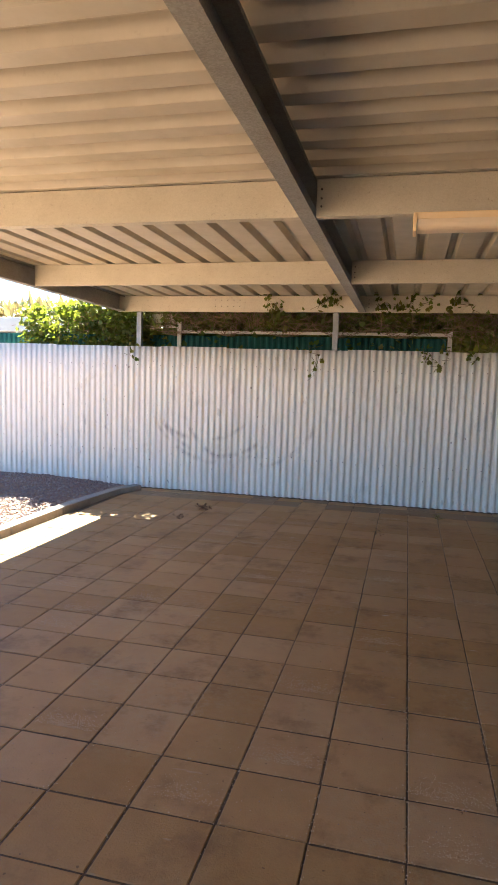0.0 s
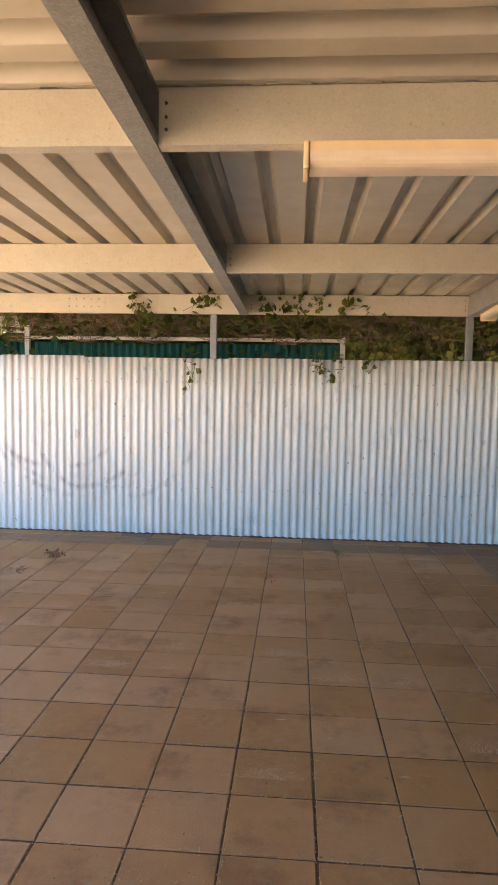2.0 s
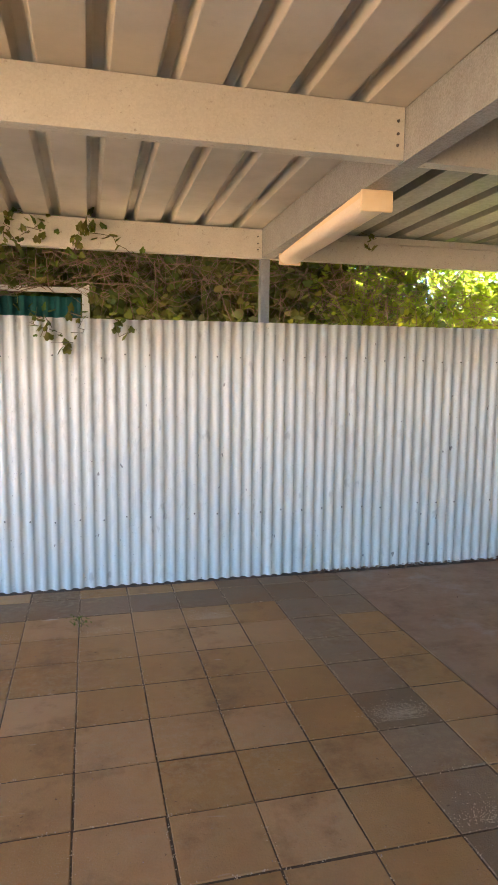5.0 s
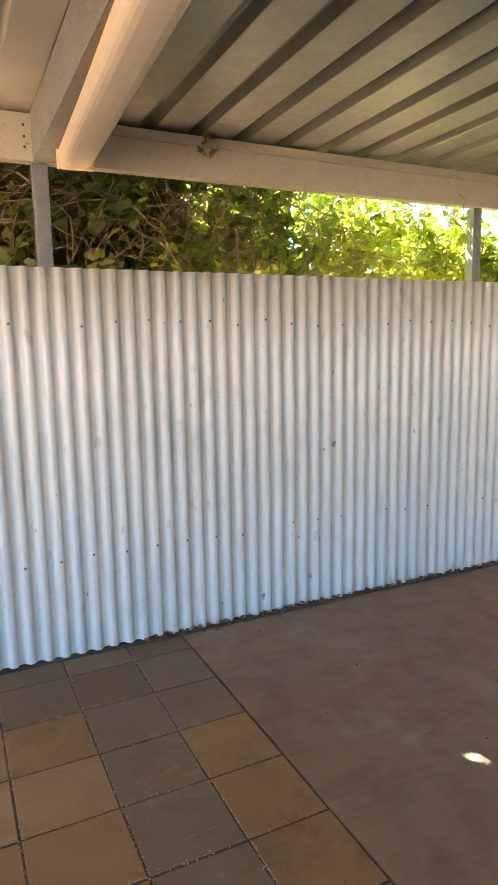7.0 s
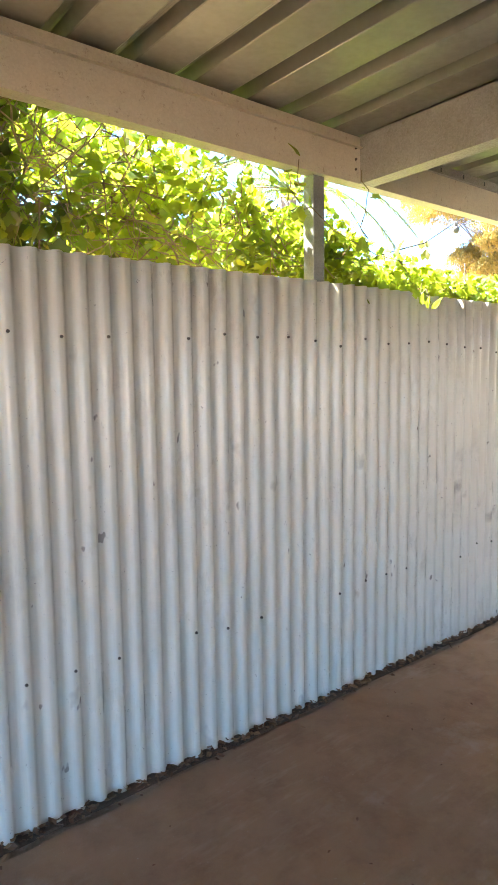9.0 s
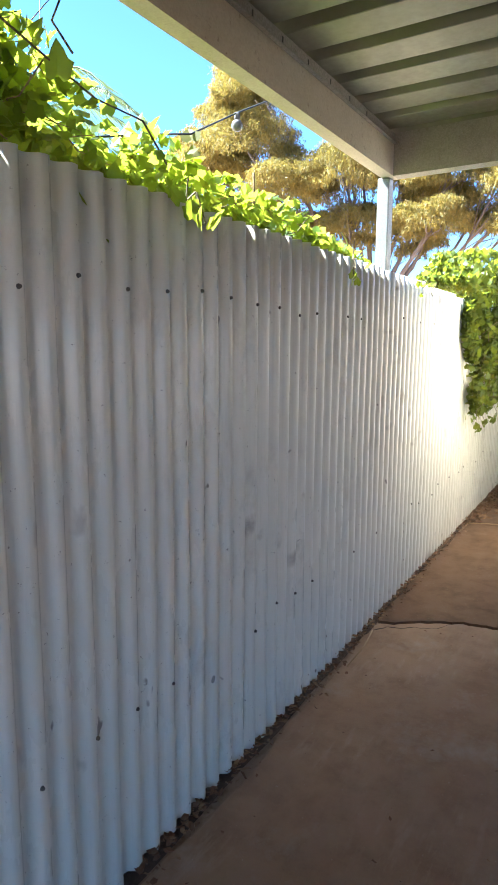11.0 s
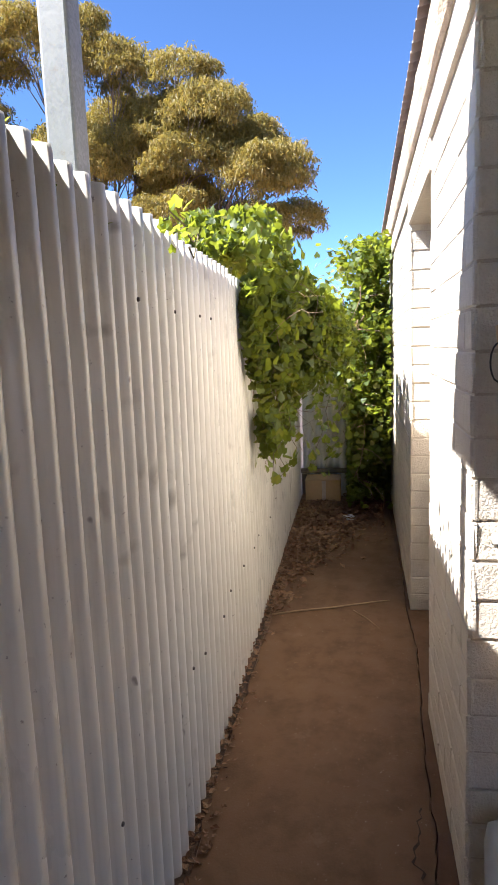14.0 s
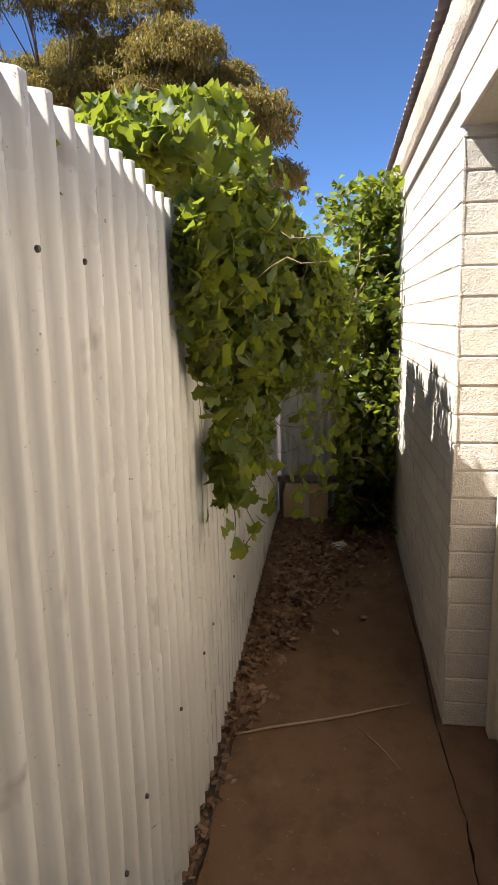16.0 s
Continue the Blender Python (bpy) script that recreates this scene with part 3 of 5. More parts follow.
bolt_mesh = bpy.data.meshes.new("bolt")
bolt_bm.to_mesh(bolt_mesh)
bolt_mesh.materials.append(SCREW)
for bx in BEAMS[1:4]:
    for y in (3.0, 5.1, 7.085):
        for dx in (-0.03, 0.11):
            for dz in (0.05, 0.09, 0.135):
                ob = shared("bolt", bolt_mesh, carport, Matrix())
                ob.matrix_parent_inverse = carport.matrix_world.inverted()
                ob.location = (bx + dx, y - 0.004, 2.203 + lift(y) + dz)
rng = np.random.default_rng(41)
for px in (-3.36, -0.92, 1.55, 4.02, 6.385):
    bm = box(bmesh.new(), px - 0.032, px + 0.032, 7.105, 7.165, -0.1, 2.199, 0.006)
    ob = part("post", bm, POST_STEEL, carport)
    ob.matrix_parent_inverse = carport.matrix_world.inverted()
# splice plate on the eave purlin
bm = box(bmesh.new(), -2.42, -2.0, 7.078, 7.0845, 2.205, 2.36)
ob = part("splice_plate", bm, GALV, carport)
ob.matrix_parent_inverse = carport.matrix_world.inverted()
for i in range(5):
    for z in (2.262, 2.335):
        ob = shared("bolt", bolt_mesh, carport, Matrix())
        ob.matrix_parent_inverse = carport.matrix_world.inverted()
        ob.location = (-2.36 + i * 0.075, 7.0755, z)


# slotted angle that holds the roof sheets along the eave
for a, b in zip(BEAMS[2:], BEAMS[3:]):
    bm = box(bmesh.new(), a + 0.09, b - 0.006, 7.0795, 7.0835, 2.338, 2.384)
    box(bm, a + 0.09, b - 0.006, 7.066, 7.0793, 2.338, 2.342)
    east = a > 4
    ob = part("roof_angle", bm, BEAM if east else GALV, carport, "slotted grey steel angle")
    ob.matrix_parent_inverse = carport.matrix_world.inverted()
    # Slots are dark blocks on the face, their shade set by colour.
    for i in range(int((b - a - 0.2) / 0.19) if east else 0):
        x0 = a + 0.19 + i * 0.19
        ob = part("slot", box(bmesh.new(), x0 - 0.004, x0 + 0.004, 7.0785, 7.0797, 2.352, 2.372), CABLE, carport)
        ob.matrix_parent_inverse = carport.matrix_world.inverted()


def deck(name, across0, across1, along0, along1, z, along, phase, label, foot=0.074, crown=0.036, high=0.046, material=ROOF):
    """Trough roofing: flat pans with narrow ribs standing up between them."""
    pitch = 0.227
    line = []
    a = across0 - ((across0 - phase) % pitch) - pitch
    while a < across1 + pitch:
        line += [(a - foot / 2 - 0.004, 0), (a - foot / 2, 0.002), (a - crown / 2 - 0.003, high - 0.003), (a - crown / 2 + 0.003, high), (a + crown / 2 - 0.003, high), (a + crown / 2 + 0.003, high - 0.003), (a + foot / 2, 0.002), (a + foot / 2 + 0.004, 0)]
        a += pitch
    line = [(across0, 0)] + [p for p in line if across0 < p[0] < across1] + [(across1, 0)]
    steps = 12
    v, f = [], []
    n = len(line)
    for side in (0, 1):
        for s in range(steps + 1):
            q = along0 + (along1 - along0) * s / steps
            for p, h in line:
                zz = z + h + lift(p if along == "x" else q) + 0.0015 * side + 0.003 * noise.noise((p * 2, q * 0.7, 4))
                v.append((p, q, zz) if along == "y" else (q, p, zz))
    row = (steps + 1) * n
    for side in (0, 1):
        for s in range(steps):
            for i in range(n - 1):
                a = side * row + s * n + i
                quad = (a, a + 1, a + n + 1, a + n)
                f.append(quad)
    for s in (0, steps):
        for i in range(n - 1):
            a = s * n + i
            f.append((a, a + 1, a + 1 + row, a + row))
    me = mesh_part(name, v, f, material)
    tagged(me, label, "ceiling", "", "structure")


deck("ceiling", -3.66, 1.565, 2.99, 7.30, 2.393, "y", -0.03, "beige ribbed steel roof sheets seen from below")
# East bays use a darker, more metallic sheet than the west bays.
deck("ceiling", 1.565, 6.53, 2.99, 7.30, 2.393, "y", -0.03, "darker grey metallic ribbed steel roof sheets seen from below", material=METAL_ROOF)
deck("ceiling", -2.30, 3.0, -3.66, 6.53, 2.396, "x", 2.68, "beige ribbed steel roof sheets seen from below", 0.128, 0.076, 0.060)
for x0, x1 in ((-3.66, 6.43),):
    bm = box(bmesh.new(), x0, x1, 2.978, 2.986, 2.456, 2.505)
    box(bm, x0, x1, 2.9865, 3.055, 2.4965, 2.502)
    tagged(part("roof_flashing", bm, ROOF), "beige flashing strip over the roof joint", "trim", "", "structure")


def batten_lamp(name, length, m, label):
    """A fluorescent batten: body, rounded diffuser and two end caps, drawn along x and hanging from z 0."""
    lamp = tagged(new(name), label, "lamp", "fluorescent lamps")
    lamp.matrix_world = m
    body = [(-0.055, -0.03), (0.055, -0.03), (0.062, -0.004), (0.062, 0), (-0.062, 0), (-0.062, -0.004)]
    part("lamp_body", extrude_profile(body, length, "x"), LAMP_BODY, lamp, "yellowed enamel lamp body")
    arc = [(0.07 * math.copysign(abs(math.cos(a)) ** 0.6, math.cos(a)), -0.034 - 0.050 * math.sin(a) ** 0.7) for a in (math.pi * i / 12 for i in range(13))]
    ob = part("diffuser", extrude_profile(arc, length - 0.03, "x"), LAMP_PLASTIC, lamp, "yellowed plastic diffuser")
    ob.location.x = 0.015
    for s in (-0.006, length - 0.012):
        bm = box(bmesh.new(), s, s + 0.018, -0.072, 0.072, -0.090, -0.001, 0.006)
        part("end_cap", bm, LAMP_BODY, lamp)
    return lamp


batten_lamp("fluorescent_lamp", 1.30, pose(-0.085, 3.035, 2.2575), "yellowed fluorescent batten lamp under the steel purlin")
batten_lamp("fluorescent_lamp", 1.45, pose(1.578, 5.45, 2.221, -0.5, 0, 87), "yellowed fluorescent batten lamp under the steel beam")

# Unseen wall added behind the camera so light enters mainly from the west.
bm = box(bmesh.new(), 0.4, 6.57, -2.75, -2.32, -0.1, 2.9)
tagged(part("wall_south", bm, PAINTED_BRICK), "plain cream-painted wall added out of view to block light from the south", "wall", "", "structure")

# ---- the neighbour's side ----
back_fence = base("green_fence", -2.0, 7.5, 0, "dark green corrugated steel fence behind the vines", "fence")
for i in range(9):
    v, f = sheet_mesh(11, 1.94, 80 + i)
    mesh_part("sheet", v, f, GREEN_STEEL, back_fence, "", True).location = (-4.6 + i * 0.762, 0, 0)
for px in (-0.95, 2.37):
    part("post", box(bmesh.new(), px - 0.025, px + 0.025, -0.07, -0.02, 0, 2.02 if px > 0 else 2.16, 0.004), GALV, back_fence)
part("rail", box(bmesh.new(), -0.92, 2.37, -0.06, -0.02, 1.965, 2.0, 0.004), GALV, back_fence)

part("board", box(bmesh.new(), -1.62, -0.985, -0.055, -0.03, 2.09, 2.20, 0.004), DOOR_PAINT, back_fence, "weathered pale timber board")
part("rail", box(bmesh.new(), -1.62, -0.977, -0.06, -0.025, 2.03, 2.062, 0.004), GALV, back_fence)

shed = base("neighbour_shed", -8.6, 11.6, 0, "low grey metal shed beyond the fence", "shed")
part("wall", box(bmesh.new(), -2.2, 1.9, -1.5, 1.8, 0, 2.1, 0.01), FAR_ROOF, shed)
part("roof", box(bmesh.new(), -2.5, 2.1, -1.75, 2.0, 2.12, 2.38, 0.03), FAR_ROOF, shed)

# ---- house ----
TURN = -1.1
COURSE = 0.0932
house_m = pose(6.56, 6.34, 0, 0, 0, TURN)


def wall_piece(boxes):
    bm = bmesh.new()
    for b in boxes:
        box(bm, *b)
    return bm


wall_n = tagged(part("wall_north", wall_piece([(0.008, 0.93, -0.20, -0.008, -0.1, 2.32), (0.93, 1.907, -0.20, -0.008, 1.99, 2.32), (1.907, 4.65, -0.20, -0.008, -0.1, 2.32)]), MORTAR), "cream-painted brick house wall along the passage", "wall", "", "structure")
wall_n.matrix_world = house_m
wall_w = tagged(part("wall_west", wall_piece([(0.008, 0.20, -8.6, -0.203, -0.1, 2.6)]), MORTAR), "cream-painted brick house wall facing the carport", "wall", "", "structure")
wall_w.matrix_world = house_m
wall_e = tagged(part("wall_east", wall_piece([(4.45, 4.65, -8.6, -0.203, -0.1, 2.32)]), MORTAR), "plain far wall of the house", "wall", "", "structure")
wall_e.matrix_world = house_m
bm = box(bmesh.new(), 0.02, 4.66, -0.195, 0.006, 2.10, 2.315, 0.004)
band = tagged(part("trim", bm, PAINTED_BRICK), "cream-rendered lintel band over the door", "trim", "", "structure")
band.matrix_world = house_m
bm = box(bmesh.new(), 0.90, 1.93, -0.20, 0.004, 1.992, 2.098, 0.004)
lint = tagged(part("trim", bm, PAINTED_BRICK), "cream-rendered lintel over the door", "trim", "", "structure")
lint.matrix_world = house_m

door = tagged(new("door_1"), "closed cream-painted door in a deep brick recess", "door", "", "structure")
door.matrix_world = house_m
part("door_leaf", box(bmesh.new(), 0.985, 1.84, -0.195, -0.165, 0.03, 1.94, 0.004), DOOR_PAINT, door)
for a, b in ((0.935, 0.985), (1.84, 1.89)):
    part("door_frame", box(bmesh.new(), a, b, -0.20, -0.150, 0.0, 1.985, 0.004), DOOR_PAINT, door)
part("door_frame", box(bmesh.new(), 0.987, 1.838, -0.20, -0.150, 1.94, 1.985, 0.004), DOOR_PAINT, door)
knob = bmesh.new()
bmesh.ops.create_uvsphere(knob, u_segments=12, v_segments=8, radius=0.028, matrix=Matrix.Translation((1.05, -0.125, 1.0)))
tube(knob, [(1.05, -0.165, 1.0), (1.05, -0.13, 1.0)], 0.012)
part("door_knob", knob, STEEL_WIRE, door, "dull metal door knob", True)

# roof edge of the house
roof = tagged(new("house_roof"), "old rusty corrugated iron roof edge with a weathered fascia", "roof", "", "structure")
roof.matrix_world = house_m
cols = 124 * 6
v, f = [], []
for side in (0, 1):
    for y, z in ((0.058, 2.395), (-0.4, 2.50), (-4.0, 3.2)):
        for c in range(cols + 1):
            v.append((0.0 + c * PITCH / 12 * 1.0, y, z + 0.009 * math.cos(2 * math.pi * c / 12) + 0.002 * side))
m = cols + 1
for side in (0, 1):
    for r in (0, 1):
        for c in range(cols):
            a = side * 3 * m + r * m + c
            f.append((a, a + 1, a + m + 1, a + m))
for c in range(cols):
    f.append((c, c + 1, c + 1 + 3 * m, c + 3 * m))
mesh_part("roof_sheet", v, f, RUST_ROOF, roof, "rusty corrugated iron roof", True)
bm = bmesh.new()
prof = [(0.010, 2.212), (0.022, 2.22), (0.034, 2.25), (0.036, 2.31), (0.030, 2.365), (0.018, 2.378), (-0.02, 2.378), (-0.02, 2.22)]
rows = []
for i in range(61):
    s = 0.02 + i * 4.62 / 60
    rows.append([bm.verts.new((s, a + 0.005 * noise.noise((s * 5, j, 0)), u + 0.006 * noise.noise((s * 6, j, 9)))) for j, (a, u) in enumerate(prof)])
for a, b in zip(rows, rows[1:]):
    for j in range(len(prof)):
        bm.faces.new((a[j], a[(j + 1) % len(prof)], b[(j + 1) % len(prof)], b[j]))
bm.faces.new(rows[0])
bm.faces.new(rows[-1])
bmesh.ops.recalc_face_normals(bm, faces=bm.faces)
part("fascia", bm, FASCIA, roof, "peeling rounded fascia board")

# ---- foliage ----


SUN_WAY = Vector((0.30, -0.77, -1)).normalized()
# Where each cleared shaft meets the slab, fitted to the specks in the camera's view.
GAPS = ((2.50, 5.685, 0.05), (2.62, 5.70, 0.042), (2.68, 5.645, 0.065), (2.77, 5.685, 0.045), (2.965, 5.69, 0.05), (2.91, 5.61, 0.05))


def in_gap(p):
    """True in thin shafts cut through the vines so sun specks reach the slab."""
    p = Vector(p)
    foot = p - SUN_WAY * (p.z / SUN_WAY.z)
    return any((foot - Vector((x, y, 0))).length < r + 0.02 * noise.noise(p * 9) for x, y, r in GAPS)


def clumped(rng, n, sample, scale=4.0, gate=-0.05):
    """Points kept where a noise field is dense, so that leaves come in bunches with gaps."""
    out = []
    while len(out) < n:
        p = sample(rng)
        if not in_gap(p) and noise.noise(Vector(p) * scale) > gate + rng.normal(0, 0.12):
            out.append(p)
    return np.array(out)


def vine(name, label, rng, n, sample, size, material, stems, start, reach, radius=0.004, scale=4.0, gate=-0.05, droop=0.7, keep=None):
    pts = clumped(rng, n, sample, scale, gate)
    thing = base(name, float(pts[:, 0].mean()), float(pts[:, 1].mean()), float(max(0, pts[:, 2].min() - 0.02)), label, "vine")
    inv = thing.matrix_world.inverted()
    fol = scatter("foliage", lobed_leaf(), pts, rng.uniform(0.6, 1.25, n) * size, turns(rng, n, droop), material, thing, "", True)
    tw = tagged(twigs("twig_tangle", rng, stems, start, reach, radius, TWIG, thing, keep=keep), "", "", "", "stuff")
    for ob in (fol, tw):
        ob.matrix_parent_inverse = inv
    return thing


rng = np.random.default_rng(51)
U = lambda r, a, b: float(r.uniform(a, b))
BEHIND = lambda x, y, z: (x, max(y, 7.175), min(z, 2.9))


def tangle(r):
    x, z = U(r, -3.2, 3.0), U(r, 1.70, 2.6)
    low = x < 0.4 and z < 1.99 and U(r, 0, 1) < 0.86
    return (x, U(r, 7.56, 7.8) if low else U(r, 7.2, 7.8), z)


vine("climbing_vine", "dense tangle of dry brown stems and dark vine leaves", rng, 6600,
     tangle, 0.068, LEAF_DARK, 1200, lambda r: (U(r, -3.2, 3.2), U(r, 7.19, 7.5), U(r, 1.95, 2.45)), 0.6, 0.0032, keep=lambda x, y, z: (x, max(y, 7.175), max(z, 1.97 + 0.04 * math.sin(x * 9)) if x < 0.4 else z))
# Leaf mass added behind, rising out of view, to keep sun and sky out.
vine("climbing_vine", "thick dark leafy vine wall added behind the fence to block sun", rng, 23000,
     lambda r: (-3.3 + 5.7 * U(r, 0, 1) ** 0.9, U(r, 7.6, 8.7), U(r, 1.3, 3.3)), 0.14, LEAF_DARK, 200, lambda r: (U(r, -3.2, 3.0), U(r, 7.6, 8.2), U(r, 1.7, 2.8)), 0.8, 0.006, 2.5, -0.6, keep=BEHIND)
vine("climbing_vine", "backlit green vine leaves over the white fence", rng, 4800,
     lambda r: (U(r, 2.0, 4.4), U(r, 7.18, 7.6), 1.65 + U(r, 0, 1) * min(0.95, 0.5 + 0.8 * max(0, 3.6 - U(r, 2.6, 4.3)))), 0.048, LEAF, 260, lambda r: (U(r, 2.2, 4.2), U(r, 7.2, 7.6), U(r, 1.75, 2.2)), 0.45, 0.0032, 4.0, -0.02, keep=BEHIND)
vine("climbing_vine", "backlit green vine behind the fence posts", rng, 6000,
     lambda r: (lambda x: (x, U(r, 7.7, 8.6), U(r, 1.5, 2.6 if x < 3.8 else 2.2)))(U(r, 2.2, 4.6)), 0.075, LEAF, 60, lambda r: (U(r, 2.8, 4.2), U(r, 7.8, 8.4), U(r, 1.6, 2.3)), 0.6, 0.005, 3.0, -0.12, keep=BEHIND)


def top_run(r):
    x = U(r, 4.15, 7.75)
    top = 1.86 + 0.10 * min(1, max(0, (5.75 - x) / 0.8)) + 0.09 * noise.noise((x * 2.1, 0, 0)) + 0.35 * max(0, 4.6 - x) - 0.09 * min(1, max(0, (x - 5.9) / 0.5))
    # Leaves hidden behind the fence top, added to shade its ridges.
    if U(r, 0, 1) < 0.3 or x > 6.55 + 0.1 * math.sin(x * 31):
        return (x, U(r, 7.115, 7.19), U(r, 1.60, 1.80 - 0.09 * min(1, max(0, x - 5.8))))
    return (x, U(r, 7.15, 7.75), 1.68 + (top - 1.68) * U(r, 0, 1) ** 0.7)


vine("climbing_vine", "bright green vine running along the top of the white fence", rng, 13000, top_run, 0.041, LEAF, 24,
     lambda r: (U(r, 4.2, 5.6), U(r, 7.1, 7.6), U(r, 1.7, 2.0)), 0.40, 0.003, 5.0, -0.25, keep=lambda x, y, z: (x, max(y, 7.15), min(z, 1.90)))


def hanging(r):
    x = U(r, 7.86, 9.75)
    low = 1.45 - 2.35 * min(0.26, max(0, x - 7.9)) + 0.18 * noise.noise((x * 4, 1, 0)) + 0.28 * min(1, max(0, (x - 8.5) / 0.6))
    high = 1.80 + 0.33 * math.exp(-((x - 8.5) / 0.5) ** 2) + 0.05 * noise.noise((x * 3, 5, 0))
    z = low + (high - low) * U(r, 0, 1) ** 0.62
    out = 0.05 + 0.14 * max(0, x - 8.7) + 0.32 * min(1, max(0, (x - 7.8) / 1.5)) * (0.35 + 0.65 * math.sin(math.pi * min(1, max(0, (z - low) / (high - low + 0.01)))))
    y = 7.065 - out * U(r, 0, 1) ** 0.5 if z < 1.78 else 7.40 - (0.33 + out) * U(r, 0, 1)
    return (x, y, z)


HANG = vine("hanging_vine", "leafy green vine spilling over the fence into the passage", rng, 17000, hanging, 0.040, LEAF_SHADE_TINT, 60,
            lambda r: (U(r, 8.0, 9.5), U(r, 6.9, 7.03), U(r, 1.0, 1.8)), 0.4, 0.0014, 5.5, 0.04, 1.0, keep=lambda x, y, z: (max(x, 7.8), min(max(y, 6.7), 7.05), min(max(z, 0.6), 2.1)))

inv = HANG.matrix_world.inverted()
for x0, y0, z0, z1 in ((8.02, 6.96, 1.10, 0.84), (8.10, 6.92, 1.05, 0.80), (8.16, 6.98, 1.05, 0.90), (8.34, 6.90, 1.10, 0.86), (8.5, 6.78, 1.12, 0.80), (8.62, 6.72, 1.15, 0.74), (8.8, 6.70, 1.2, 0.80), (9.0, 6.66, 1.2, 0.95), (9.4, 6.62, 1.2, 0.75)):
    line = [Vector((x0 + 0.03 * float(rng.normal()), y0 + 0.02 * float(rng.normal()), z0 + (z1 - z0) * s)) for s in np.linspace(0, 1, 6)]
    st = part("strand", tube(bmesh.new(), line, 0.0016, 4), VINE_STEM, HANG)
    n = 16
    spots = np.array([line[int(i)] for i in rng.integers(0, 6, n)]) + rng.normal(0, 0.022, (n, 3))
    fo = scatter("foliage", lobed_leaf(), spots, rng.uniform(0.03, 0.06, n), turns(rng, n, 1.2), LEAF_SHADE_TINT, HANG)
    st.matrix_parent_inverse = fo.matrix_parent_inverse = inv


def shrub(r):
    z = 2.25 * U(r, 0.05, 1.0)
    x, y = 10.65 + 0.35 * float(r.normal(0, 0.55)), 6.46 + 0.30 * float(r.normal(0, 0.6)) * (1.05 - 0.25 * z / 2.3)
    lean = 0.10 * max(0, z - 1.6)
    return (min(11.0, max(10.1, x)), max(6.30, min(6.62 if z < 1.1 else 6.95, y - lean)), z)


vine("garden_shrub", "tall dense green shrub at the end of the passage", rng, 9000, shrub, 0.05, LEAF_SHADE_TINT, 40,
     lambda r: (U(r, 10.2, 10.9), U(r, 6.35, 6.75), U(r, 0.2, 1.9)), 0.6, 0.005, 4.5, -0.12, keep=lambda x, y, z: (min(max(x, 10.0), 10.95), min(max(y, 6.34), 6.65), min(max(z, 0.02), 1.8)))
vine("garden_shrub", "bright green shrub leaning over the fence by the post", rng, 5600,
     lambda r: (U(r, -5.1, -3.3), U(r, 7.12, 8.0), 1.7 + (0.60 + 0.2 * noise.noise((U(r, -5, -3.3), 0, 0))) * U(r, 0, 1)), 0.06, LEAF_DARK, 90,
     lambda r: (U(r, -5.0, -3.4), U(r, 7.2, 7.8), U(r, 1.7, 2.1)), 0.35, 0.004, 4.5, -0.1, keep=BEHIND)

# Mostly hidden leaves added behind the eave to dapple sun on the tiles.
vine("climbing_vine", "leaves added behind the carport corner post to break up the sun", rng, 2600,
     lambda r: (U(r, -4.3, -3.25), U(r, 7.2, 7.9), U(r, 1.98, 2.42)), 0.055, LEAF_DARK, 30,
     lambda r: (U(r, -4.2, -3.4), U(r, 7.25, 7.8), U(r, 1.9, 2.3)), 0.3, 0.004, 6.0, -0.15, keep=BEHIND)


def sprig(x0, z0, dx, dz, leaves, seed):
    """A short trailing shoot with leaves on it, lying against the steel or hanging over the fence."""
    r = np.random.default_rng(seed)
    thing = base("vine_sprig", x0, 7.05, z0, "trailing vine shoot with a few small leaves", "vine", "vine shoots")
    pts = [(dx * s + 0.03 * r.normal(), -0.015 - 0.02 * abs(r.normal()), dz * s + 0.02 * r.normal()) for s in np.linspace(0, 1, 7)]
    part("stem", tube(bmesh.new(), pts, 0.0025, 4), VINE_STEM, thing)
    leaves = int(leaves * 1.6) if x0 < 1.0 and z0 > 2 else leaves
    i = r.integers(0, 7, leaves)
    places = np.array([pts[j] for j in i]) + r.normal(0, 0.034, (leaves, 3)) * (1, 0.4, 1)
    places[:, 1] = np.minimum(places[:, 1], -0.012)
    scatter("foliage", lobed_leaf(), places, r.uniform(0.030, 0.068, leaves) * (0.62 if x0 > 6 else 1.0), turns(r, leaves, 1.1), LEAF if x0 > 3 else LEAF_DARK, thing)


